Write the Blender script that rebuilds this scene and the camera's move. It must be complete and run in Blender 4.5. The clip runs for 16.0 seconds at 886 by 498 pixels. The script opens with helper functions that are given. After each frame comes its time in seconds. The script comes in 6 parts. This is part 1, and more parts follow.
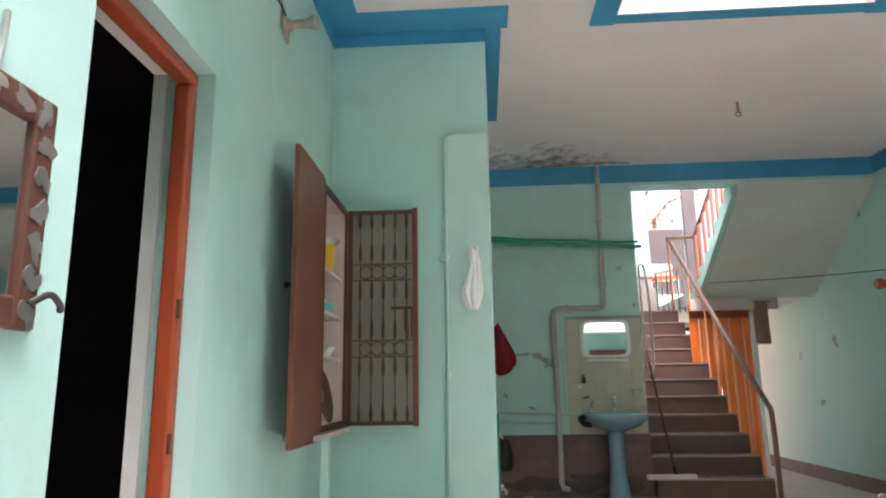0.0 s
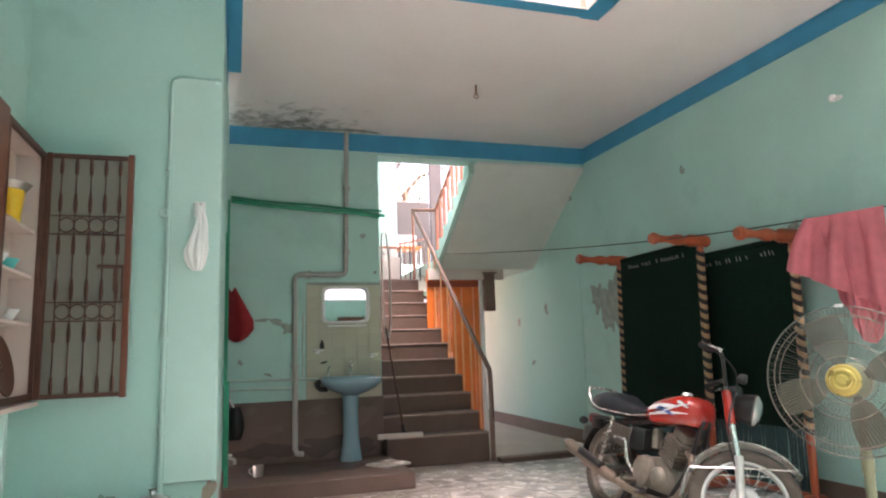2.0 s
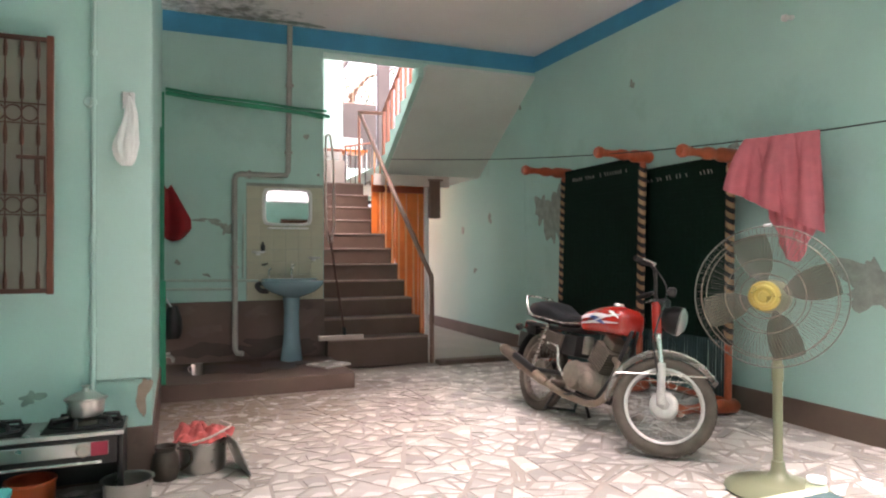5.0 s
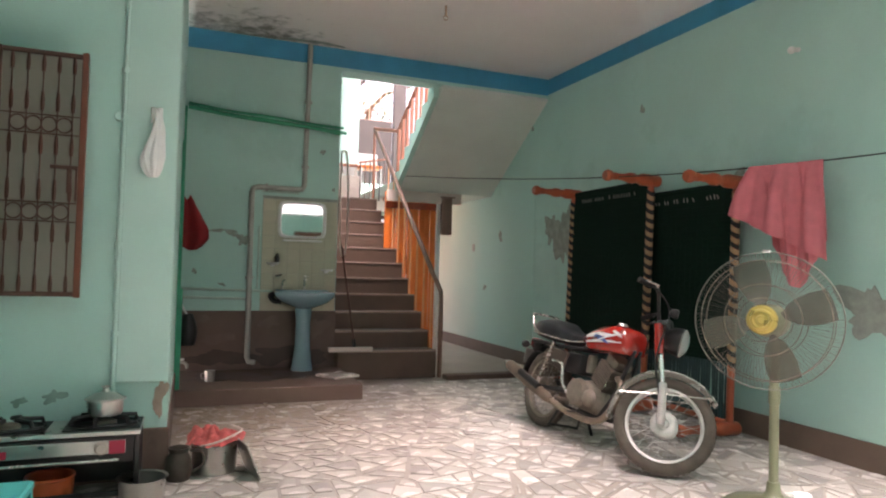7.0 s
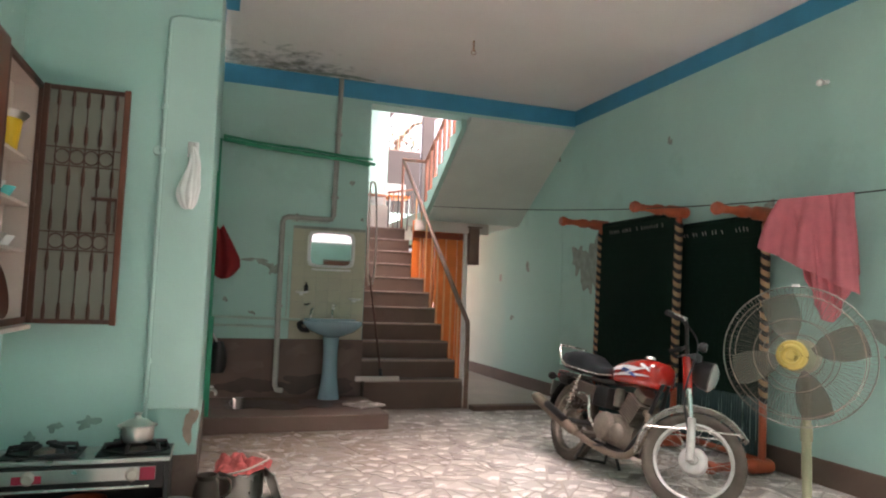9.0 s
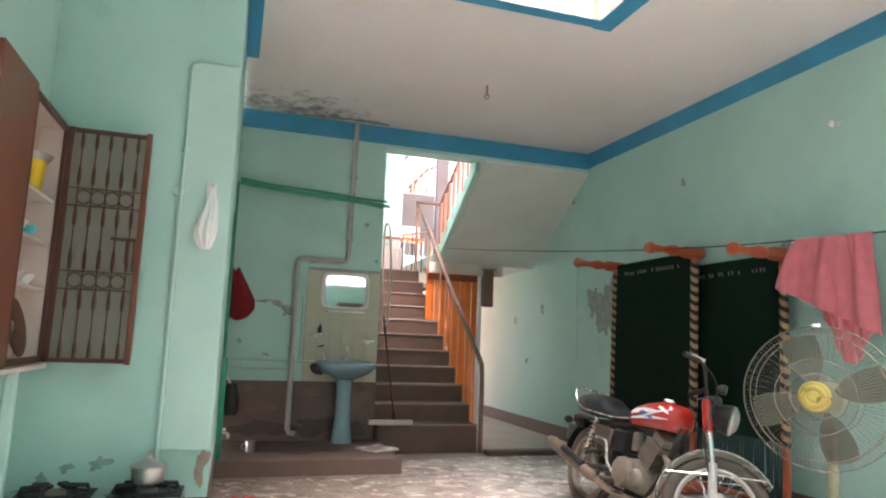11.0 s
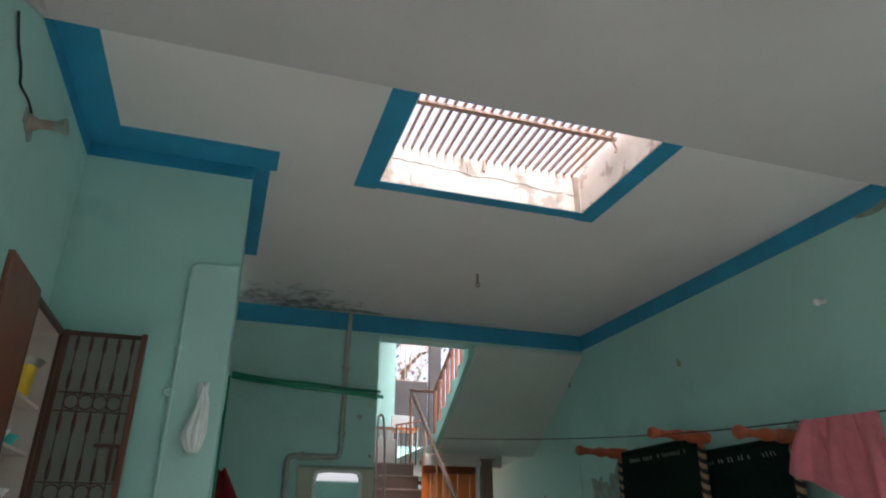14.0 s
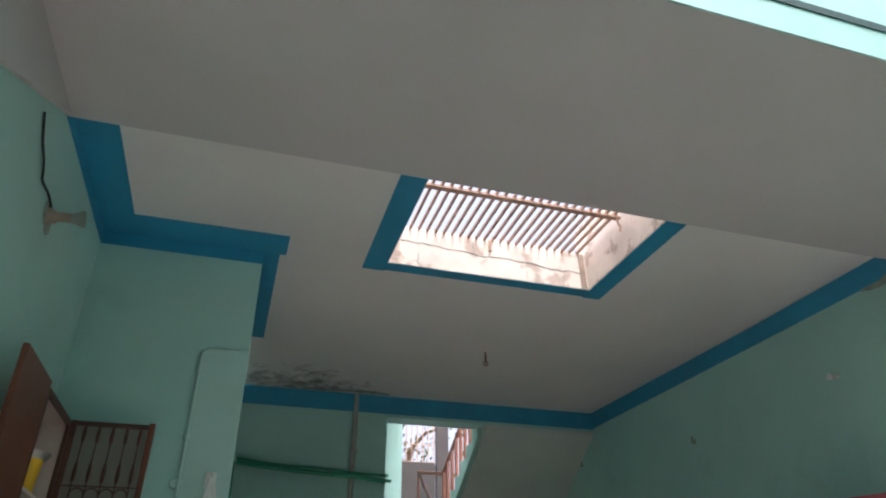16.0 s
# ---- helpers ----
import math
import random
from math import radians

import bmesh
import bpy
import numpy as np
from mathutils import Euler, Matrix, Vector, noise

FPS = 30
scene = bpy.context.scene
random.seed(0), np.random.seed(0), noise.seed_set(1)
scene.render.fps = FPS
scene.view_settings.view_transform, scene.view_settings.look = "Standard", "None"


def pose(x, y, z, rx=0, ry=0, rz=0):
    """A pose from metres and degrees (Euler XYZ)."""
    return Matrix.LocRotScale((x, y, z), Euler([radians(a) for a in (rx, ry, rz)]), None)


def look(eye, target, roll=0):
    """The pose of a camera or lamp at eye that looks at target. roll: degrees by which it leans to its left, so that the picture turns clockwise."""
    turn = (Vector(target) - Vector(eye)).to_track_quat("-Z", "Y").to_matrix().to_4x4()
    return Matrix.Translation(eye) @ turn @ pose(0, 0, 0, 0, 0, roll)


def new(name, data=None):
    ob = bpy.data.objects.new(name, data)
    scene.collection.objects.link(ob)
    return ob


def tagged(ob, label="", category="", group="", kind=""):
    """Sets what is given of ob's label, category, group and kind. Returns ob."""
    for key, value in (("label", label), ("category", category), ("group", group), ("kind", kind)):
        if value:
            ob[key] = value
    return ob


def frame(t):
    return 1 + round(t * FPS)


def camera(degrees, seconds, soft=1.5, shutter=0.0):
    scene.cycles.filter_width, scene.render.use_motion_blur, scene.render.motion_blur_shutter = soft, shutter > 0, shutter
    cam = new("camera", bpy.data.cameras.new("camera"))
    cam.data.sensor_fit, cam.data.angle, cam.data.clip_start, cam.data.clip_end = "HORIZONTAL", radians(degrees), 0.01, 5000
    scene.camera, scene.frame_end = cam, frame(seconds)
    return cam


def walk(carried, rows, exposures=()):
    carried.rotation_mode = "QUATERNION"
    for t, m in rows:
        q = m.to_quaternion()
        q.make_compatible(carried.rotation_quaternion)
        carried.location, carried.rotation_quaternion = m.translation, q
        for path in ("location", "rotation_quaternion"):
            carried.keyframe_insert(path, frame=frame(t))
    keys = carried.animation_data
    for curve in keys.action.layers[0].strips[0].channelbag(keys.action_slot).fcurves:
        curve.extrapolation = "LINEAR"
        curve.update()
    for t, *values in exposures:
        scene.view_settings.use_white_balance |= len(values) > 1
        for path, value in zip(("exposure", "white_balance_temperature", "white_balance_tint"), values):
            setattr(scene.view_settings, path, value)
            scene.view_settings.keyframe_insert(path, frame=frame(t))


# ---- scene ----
cam = camera(67.9, 16.0, soft=2.1)
PATH = [
    (0, (0.165, 1.055, 1.129), (0.047, 3.008, 1.543), -0.9),
    (0.5, (0.200, 1.051, 1.108), (0.272, 3.001, 1.551), -1.1),
    (1, (0.250, 1.068, 1.106), (0.482, 3.008, 1.539), -2.0),
    (1.5, (0.293, 1.090, 1.107), (0.670, 3.019, 1.477), -2.7),
    (2, (0.303, 1.107, 1.109), (0.902, 2.991, 1.411), -1.9),
    (2.5, (0.310, 1.116, 1.110), (1.016, 2.964, 1.408), -2.2),
    (3, (0.313, 1.121, 1.111), (1.030, 2.967, 1.390), -1.8),
    (3.5, (0.316, 1.125, 1.112), (1.005, 2.983, 1.380), -1.5),
    (4, (0.320, 1.131, 1.113), (1.024, 2.990, 1.334), -1.3),
    (4.5, (0.326, 1.137, 1.114), (1.105, 2.978, 1.179), -1.1),
    (4.7, (0.327, 1.138, 1.114), (1.096, 2.984, 1.126), -0.6),
    (7, (0.291, 1.015, 1.112), (1.013, 2.879, 1.178), 1.5),
    (7.5, (0.288, 1.005, 1.115), (0.980, 2.880, 1.185), 1.8),
    (8, (0.287, 0.989, 1.122), (0.960, 2.872, 1.183), 2.4),
    (8.5, (0.287, 0.976, 1.129), (0.986, 2.848, 1.218), 1.9),
    (8.7, (0.287, 0.976, 1.129), (0.962, 2.857, 1.252), 1.9),
    (10.8, (0.286, 0.974, 1.105), (0.859, 2.870, 1.310), 2.1),
    (11, (0.286, 0.974, 1.105), (0.875, 2.864, 1.385), 2.1),
    (11.5, (0.283, 0.969, 1.115), (0.842, 2.836, 1.565), 1.9),
    (12, (0.278, 0.966, 1.127), (0.837, 2.807, 1.674), 1.7),
    (12.5, (0.272, 0.967, 1.136), (0.814, 2.793, 1.746), 1.7),
    (13, (0.267, 0.969, 1.141), (0.815, 2.775, 1.803), 1.2),
    (13.5, (0.262, 0.971, 1.144), (0.819, 2.739, 1.894), 0.4),
    (14, (0.256, 0.968, 1.148), (0.816, 2.709, 1.957), 0.2),
    (14.5, (0.249, 0.960, 1.154), (0.799, 2.687, 1.999), 0.2),
    (15, (0.236, 0.949, 1.166), (0.792, 2.641, 2.076), -0.3),
    (15.5, (0.220, 0.941, 1.176), (0.753, 2.618, 2.127), -0.8),
    (16, (0.210, 0.936, 1.180), (0.733, 2.584, 2.187), -0.7),
]
walk(cam, [(t, look(eye, target, roll)) for t, eye, target, roll in PATH], exposures=[(0, 2.9, 6500, 32), (0.5, 2.95, 6500, 33), (1, 3.03, 6500, 31), (2, 3.12, 6600, 32), (2.7, 3.38, 6600, 33), (4.2, 3.4, 6600, 34), (4.7, 3.05, 6800, 35), (7, 2.75, 6900, 33), (8.7, 2.7, 6900, 33), (11, 3.15, 6700, 31), (11.5, 2.85, 6500, 26), (12.0, 2.25, 6300, 22), (12.5, 1.95, 6100, 19), (14, 1.72, 6000, 18), (16, 1.52, 6100, 19)])

# ---- light and world ----
world = bpy.data.worlds.new("sky")
scene.world = world
world.use_nodes = True
wn = world.node_tree.nodes
sky = wn.new("ShaderNodeTexSky")
sky.sky_type = "NISHITA"
sky.sun_disc = False
SUN_EL, SUN_ROT = radians(71), radians(180)
sky.sun_elevation, sky.sun_rotation = SUN_EL, SUN_ROT
sky.dust_density, sky.air_density = 8.0, 1.0
wn["Background"].inputs["Strength"].default_value = 0.15
haze = wn.new("ShaderNodeHueSaturation")
haze.inputs["Saturation"].default_value = 0.4
world.node_tree.links.new(sky.outputs["Color"], haze.inputs["Color"])
world.node_tree.links.new(haze.outputs["Color"], wn["Background"].inputs["Color"])
sun = new("sun", bpy.data.lights.new("sun", "SUN"))
sun.data.energy, sun.data.angle, sun.data.color = 2.3, radians(45), (1.0, 0.95, 0.88)
sd = Vector((math.sin(SUN_ROT) * math.cos(SUN_EL), math.cos(SUN_ROT) * math.cos(SUN_EL), math.sin(SUN_EL)))
sun.matrix_world = look(sd * 20, (0, 0, 0))


# ---- materials ----
def material(name, colour, rough=0.6, metal=0.0, vary=0.12, scale=6.0, bump=0.1, grain=120.0, stain=None, stain_amount=0.0,
             stain_scale=1.5, stain_edge=0.62, spec=0.5, per_piece=0.0, coat=0.0):
    """A surface with variation at two scales, an optional stain colour with its own outline, and fine relief."""
    m = bpy.data.materials.new(name)
    m.use_nodes = True
    nt = m.node_tree
    n, l = nt.nodes, nt.links
    b = n["Principled BSDF"]
    b.inputs["Roughness"].default_value = rough
    b.inputs["Metallic"].default_value = metal
    b.inputs["Specular IOR Level"].default_value = spec
    b.inputs["Coat Weight"].default_value = coat
    geo = n.new("ShaderNodeNewGeometry")
    if per_piece > 0:
        tc = n.new("ShaderNodeTexCoord")
        pos = tc.outputs["Object"]
    else:
        pos = geo.outputs["Position"]
    big, fine = n.new("ShaderNodeTexNoise"), n.new("ShaderNodeTexNoise")
    for tex, s, d in ((big, scale, 5.0), (fine, grain, 3.0)):
        tex.inputs["Scale"].default_value = s
        tex.inputs["Detail"].default_value = d
        l.new(pos, tex.inputs["Vector"])
    mix = n.new("ShaderNodeMix")
    mix.data_type = "RGBA"
    mix.inputs["A"].default_value = (*[c * (1 - vary) for c in colour], 1)
    mix.inputs["B"].default_value = (*[min(1, c * (1 + vary)) for c in colour], 1)
    add = n.new("ShaderNodeMath")
    add.operation = "MULTIPLY_ADD"
    add.inputs[1].default_value = 0.35
    l.new(fine.outputs["Fac"], add.inputs[0])
    sc = n.new("ShaderNodeMapRange")
    sc.inputs["From Min"].default_value, sc.inputs["From Max"].default_value = 0.3, 0.7
    sc.inputs["To Max"].default_value = 0.65
    l.new(big.outputs["Fac"], sc.inputs["Value"])
    l.new(sc.outputs["Result"], add.inputs[2])
    l.new(add.outputs[0], mix.inputs["Factor"])
    out = mix.outputs["Result"]
    if stain:
        st = n.new("ShaderNodeTexNoise")
        st.inputs["Scale"].default_value, st.inputs["Detail"].default_value = stain_scale, 9.0
        st.inputs["Roughness"].default_value = 0.62
        l.new(pos, st.inputs["Vector"])
        mr = n.new("ShaderNodeMapRange")
        mr.inputs["From Min"].default_value, mr.inputs["From Max"].default_value = stain_edge, stain_edge + 0.06
        mr.inputs["To Max"].default_value = stain_amount
        l.new(st.outputs["Fac"], mr.inputs["Value"])
        m2 = n.new("ShaderNodeMix")
        m2.data_type = "RGBA"
        m2.inputs["B"].default_value = (*stain, 1)
        l.new(mr.outputs["Result"], m2.inputs["Factor"])
        l.new(out, m2.inputs["A"])
        out = m2.outputs["Result"]
    if per_piece > 0:
        oi = n.new("ShaderNodeObjectInfo")
        s = n.new("ShaderNodeMath")
        s.operation = "ADD"
        l.new(oi.outputs["Random"], s.inputs[0])
        l.new(geo.outputs["Random Per Island"], s.inputs[1])
        fr = n.new("ShaderNodeMath")
        fr.operation = "FRACT"
        l.new(s.outputs[0], fr.inputs[0])
        mr = n.new("ShaderNodeMapRange")
        mr.inputs["To Min"].default_value, mr.inputs["To Max"].default_value = 1 - per_piece, 1 + per_piece * 0.3
        l.new(fr.outputs[0], mr.inputs["Value"])
        hs = n.new("ShaderNodeHueSaturation")
        l.new(mr.outputs["Result"], hs.inputs["Value"])
        l.new(out, hs.inputs["Color"])
        out = hs.outputs["Color"]
    l.new(out, b.inputs["Base Color"])
    rr = n.new("ShaderNodeMapRange")
    rr.inputs["To Min"].default_value, rr.inputs["To Max"].default_value = max(0.02, rough - 0.1), min(1, rough + 0.1)
    l.new(big.outputs["Fac"], rr.inputs["Value"])
    l.new(rr.outputs["Result"], b.inputs["Roughness"])
    if bump > 0:
        bp = n.new("ShaderNodeBump")
        bp.inputs["Strength"].default_value, bp.inputs["Distance"].default_value = bump, 0.004
        l.new(add.outputs[0], bp.inputs["Height"])
        l.new(bp.outputs["Normal"], b.inputs["Normal"])
    return m


MINT = material("mint_paint", (0.40, 0.65, 0.585), 0.55, vary=0.07, scale=1.4, bump=0.25, grain=60, stain=(0.34, 0.57, 0.51), stain_amount=0.5, stain_scale=1.1, stain_edge=0.55)
PATCH = material("mint_patch", (0.46, 0.68, 0.62), 0.5, vary=0.06, scale=2.5, bump=0.2, grain=80)
BARE = material("bare_cement", (0.29, 0.33, 0.29), 0.9, vary=0.3, scale=14, bump=0.5, grain=90)
CEIL = material("white_ceiling", (0.78, 0.735, 0.71), 0.7, vary=0.05, scale=1.2, bump=0.2, grain=50)
_n, _l = CEIL.node_tree.nodes, CEIL.node_tree.links
_b = _n["Principled BSDF"]
_g = _n.new("ShaderNodeNewGeometry")
_d = _n.new("ShaderNodeVectorMath")
_d.operation = "DISTANCE"
_d.inputs[1].default_value = (0.75, 7.75, 3.3)
_l.new(_g.outputs["Position"], _d.inputs[0])
_f = _n.new("ShaderNodeMapRange")
_f.inputs["From Min"].default_value, _f.inputs["From Max"].default_value = 0.15, 1.35
_f.inputs["To Min"].default_value, _f.inputs["To Max"].default_value = 0.36, -0.05
_l.new(_d.outputs["Value"], _f.inputs["Value"])
_t = _n.new("ShaderNodeTexNoise")
_t.inputs["Scale"].default_value, _t.inputs["Detail"].default_value, _t.inputs["Roughness"].default_value = 7.0, 9.0, 0.7
_l.new(_g.outputs["Position"], _t.inputs["Vector"])
_a = _n.new("ShaderNodeMath")
_l.new(_f.outputs["Result"], _a.inputs[0])
_l.new(_t.outputs["Fac"], _a.inputs[1])
_r = _n.new("ShaderNodeMapRange")
_r.inputs["From Min"].default_value, _r.inputs["From Max"].default_value = 0.64, 0.86
_r.inputs["To Max"].default_value = 0.85
_l.new(_a.outputs[0], _r.inputs["Value"])
_x = _n.new("ShaderNodeMix")
_x.data_type = "RGBA"
_x.inputs["B"].default_value = (0.13, 0.125, 0.10, 1)
_l.new(_b.inputs["Base Color"].links[0].from_socket, _x.inputs["A"])
_l.new(_r.outputs["Result"], _x.inputs["Factor"])
_l.new(_x.outputs["Result"], _b.inputs["Base Color"])
SLAB = material("grey_white_slab", (0.56, 0.52, 0.505), 0.75, vary=0.06, scale=1.6, bump=0.25, grain=50)
BLUE = material("blue_paint", (0.032, 0.30, 0.49), 0.5, vary=0.14, scale=4, bump=0.25, grain=70)
SKIRT = material("brown_skirting", (0.165, 0.115, 0.088), 0.6, vary=0.2, scale=4, bump=0.3, grain=60)
BROWN = material("brown_cement", (0.135, 0.088, 0.068), 0.55, vary=0.2, scale=3.5, bump=0.3, grain=60, stain=(0.07, 0.05, 0.045), stain_amount=0.6, stain_scale=2.4)
STEP = material("brown_step", (0.130, 0.080, 0.058), 0.5, vary=0.16, scale=5, bump=0.25, grain=90, stain=(0.165, 0.11, 0.092), stain_amount=0.35, stain_scale=3)
NOSING = material("pale_nosing", (0.33, 0.235, 0.20), 0.5, vary=0.25, scale=12, bump=0.2)
MORTAR = material("floor_mortar", (0.34, 0.295, 0.25), 0.5, vary=0.2, scale=8, bump=0.3, grain=150)
SOFFIT = material("grey_plaster", (0.66, 0.70, 0.645), 0.75, vary=0.08, scale=2, bump=0.25, grain=50)
RAW = material("raw_plaster", (0.36, 0.28, 0.22), 0.9, vary=0.25, scale=16, bump=0.5)
# fade from mint to pale along y: passage daylight put into the colour
DAYLITWALL = material("painted_daylight", (0.64, 0.67, 0.56), 0.7, vary=0.08, scale=2, bump=0.25, grain=50)
_n, _l = DAYLITWALL.node_tree.nodes, DAYLITWALL.node_tree.links
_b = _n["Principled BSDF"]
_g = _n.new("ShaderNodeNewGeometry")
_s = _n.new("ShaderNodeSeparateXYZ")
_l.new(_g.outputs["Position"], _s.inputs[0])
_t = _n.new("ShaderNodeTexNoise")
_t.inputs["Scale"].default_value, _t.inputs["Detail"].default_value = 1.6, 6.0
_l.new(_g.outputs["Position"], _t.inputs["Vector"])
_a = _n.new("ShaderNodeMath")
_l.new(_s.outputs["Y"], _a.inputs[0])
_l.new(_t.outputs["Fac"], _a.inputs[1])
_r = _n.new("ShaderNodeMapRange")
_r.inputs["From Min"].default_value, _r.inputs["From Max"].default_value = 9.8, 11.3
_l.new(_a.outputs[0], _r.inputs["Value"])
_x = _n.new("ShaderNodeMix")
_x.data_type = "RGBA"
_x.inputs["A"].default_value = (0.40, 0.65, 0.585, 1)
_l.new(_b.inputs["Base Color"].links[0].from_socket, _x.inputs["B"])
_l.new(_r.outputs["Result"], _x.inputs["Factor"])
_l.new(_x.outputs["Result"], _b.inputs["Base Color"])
CEMENT = material("pale_cement", (0.45, 0.42, 0.37), 0.6, vary=0.14, scale=3, bump=0.3, grain=60)
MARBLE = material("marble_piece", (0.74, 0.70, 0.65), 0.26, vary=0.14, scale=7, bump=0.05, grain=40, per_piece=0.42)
# marble and mortar turn darker and browner towards the washing corner
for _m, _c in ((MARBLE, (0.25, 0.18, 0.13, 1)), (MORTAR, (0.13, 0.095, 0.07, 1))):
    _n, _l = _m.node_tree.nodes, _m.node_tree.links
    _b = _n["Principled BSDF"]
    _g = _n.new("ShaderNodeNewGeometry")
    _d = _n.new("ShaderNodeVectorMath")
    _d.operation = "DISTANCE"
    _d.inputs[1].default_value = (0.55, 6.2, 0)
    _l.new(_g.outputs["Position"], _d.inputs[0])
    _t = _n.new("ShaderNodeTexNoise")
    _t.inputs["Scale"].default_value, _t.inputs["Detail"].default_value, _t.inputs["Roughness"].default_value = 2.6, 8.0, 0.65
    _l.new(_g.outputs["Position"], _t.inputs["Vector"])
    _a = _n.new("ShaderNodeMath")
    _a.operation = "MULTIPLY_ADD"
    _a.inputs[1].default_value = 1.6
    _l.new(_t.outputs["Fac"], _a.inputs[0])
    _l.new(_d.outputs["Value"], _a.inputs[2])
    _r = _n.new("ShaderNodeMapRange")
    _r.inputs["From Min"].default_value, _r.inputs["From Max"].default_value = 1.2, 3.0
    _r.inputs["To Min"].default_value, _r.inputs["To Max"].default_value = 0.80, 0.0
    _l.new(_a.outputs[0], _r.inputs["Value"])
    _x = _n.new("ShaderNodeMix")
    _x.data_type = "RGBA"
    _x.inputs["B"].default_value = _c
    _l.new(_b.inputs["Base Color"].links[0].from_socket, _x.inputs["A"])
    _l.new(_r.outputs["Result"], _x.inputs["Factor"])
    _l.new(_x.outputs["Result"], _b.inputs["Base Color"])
TILE = material("cream_tile", (0.50, 0.49, 0.36), 0.3, vary=0.06, scale=6, bump=0.06, per_piece=0.06)
WOOD = material("brown_wood", (0.17, 0.052, 0.028), 0.42, vary=0.22, scale=9, bump=0.15, grain=70)
DARKWOOD = material("dark_wood", (0.085, 0.033, 0.02), 0.45, vary=0.25, scale=10, bump=0.15)
ORANGE = material("orange_paint", (0.34, 0.062, 0.022), 0.35, vary=0.14, scale=4, bump=0.12, grain=50)
# orange made paler so the colour carries the sun on the balusters
BALUSTER = material("sunlit_orange", (0.85, 0.42, 0.20), 0.5, vary=0.15, scale=9, bump=0.1)
PALEMINT = material("pale_mint_paint", (0.40, 0.62, 0.55), 0.6, vary=0.07, scale=3, bump=0.2)
WET = material("wet_brown_cement", (0.066, 0.043, 0.036), 0.4, vary=0.3, scale=6, bump=0.15)
DRIED = material("dried_brown_cement", (0.165, 0.115, 0.095), 0.75, vary=0.2, scale=8, bump=0.25)
PALEGREEN = material("pale_green_enamel", (0.55, 0.62, 0.42), 0.35, vary=0.12, scale=9, bump=0.08)
CURTAIN = material("orange_boards", (0.80, 0.19, 0.025), 0.5, vary=0.15, scale=5, bump=0.1)
REDWOOD = material("red_lacquer", (0.40, 0.085, 0.035), 0.35, vary=0.3, scale=14, bump=0.15)
ROPE_DARK = material("dark_weave", (0.003, 0.017, 0.011), 0.95, vary=0.3, scale=30, bump=0.6, grain=220, spec=0.15)
ROPE_TAN = material("tan_strap", (0.36, 0.22, 0.12), 0.8, vary=0.2, scale=30, bump=0.3)
ROPE_BLACK = material("black_strap", (0.012, 0.012, 0.012), 0.8, vary=0.2, scale=30, bump=0.3)
STRING = material("pale_string", (0.30, 0.30, 0.26), 0.8, vary=0.1, scale=30)
TEALCLOTH = material("teal_string", (0.035, 0.075, 0.075), 0.9, vary=0.35, scale=25, bump=0.5)
PIPE = material("painted_pipe", (0.42, 0.56, 0.49), 0.45, vary=0.12, scale=9, bump=0.1)
GREYPIPE = material("grey_pipe", (0.40, 0.40, 0.36), 0.45, vary=0.15, scale=9, bump=0.1)
GREEN = material("green_hose", (0.005, 0.27, 0.15), 0.4, vary=0.15, scale=9, bump=0.05)
BASIN = material("blue_ceramic", (0.18, 0.31, 0.35), 0.12, vary=0.07, scale=4, bump=0.0, coat=0.4)
WHITE = material("white_plastic", (0.80, 0.81, 0.79), 0.4, vary=0.05, scale=6, bump=0.02)
CHROME = material("chrome", (0.72, 0.70, 0.66), 0.26, 0.85, vary=0.1, scale=18, bump=0.03)
STEEL = material("dull_steel", (0.55, 0.54, 0.51), 0.3, 1.0, vary=0.12, scale=12, bump=0.06)
RIMALLOY = material("worn_rim", (0.58, 0.56, 0.53), 0.4, 0.35, vary=0.18, scale=18, bump=0.08)
CAGE = material("cage_wire", (0.17, 0.17, 0.145), 0.45, 0.4, vary=0.1, scale=12, bump=0.02)
DAMP = material("damp_paint", (0.23, 0.37, 0.32), 0.7, vary=0.25, scale=16, bump=0.3)
TERRA = material("red_orange_tin", (0.55, 0.10, 0.03), 0.4, vary=0.15, scale=9, bump=0.08)
DIRTY = material("dusty_metal", (0.085, 0.07, 0.056), 0.6, 0.5, vary=0.3, scale=22, bump=0.25)
ALU = material("dusty_alloy", (0.26, 0.225, 0.185), 0.55, 0.6, vary=0.25, scale=20, bump=0.2)
DUSTPIPE = material("dusty_exhaust", (0.23, 0.18, 0.135), 0.5, 0.5, vary=0.3, scale=16, bump=0.2)
BLACK = material("black_paint", (0.012, 0.012, 0.012), 0.4, vary=0.2, scale=12, bump=0.05)
GRIP = material("black_grip", (0.015, 0.014, 0.013), 0.7, vary=0.2, scale=14, bump=0.2)
RUBBER = material("dusty_rubber", (0.105, 0.088, 0.07), 0.85, vary=0.3, scale=14, bump=0.3)
VINYL = material("black_vinyl", (0.02, 0.022, 0.025), 0.35, vary=0.2, scale=20, bump=0.15)
REDPAINT = material("red_enamel", (0.38, 0.022, 0.014), 0.16, vary=0.1, scale=6, bump=0.0, coat=0.8)
DECALBLUE = material("blue_decal", (0.04, 0.10, 0.32), 0.3, vary=0.05, bump=0)
DECALWHITE = material("white_decal", (0.75, 0.75, 0.74), 0.3, vary=0.04, bump=0)
BRASS = material("gold_plastic", (0.52, 0.40, 0.12), 0.3, 0.6, vary=0.12, scale=20, bump=0.03)
FANBLADE = material("smoky_blade", (0.105, 0.105, 0.075), 0.35, vary=0.05, scale=6, bump=0.0)
_n, _l = FANBLADE.node_tree.nodes, FANBLADE.node_tree.links
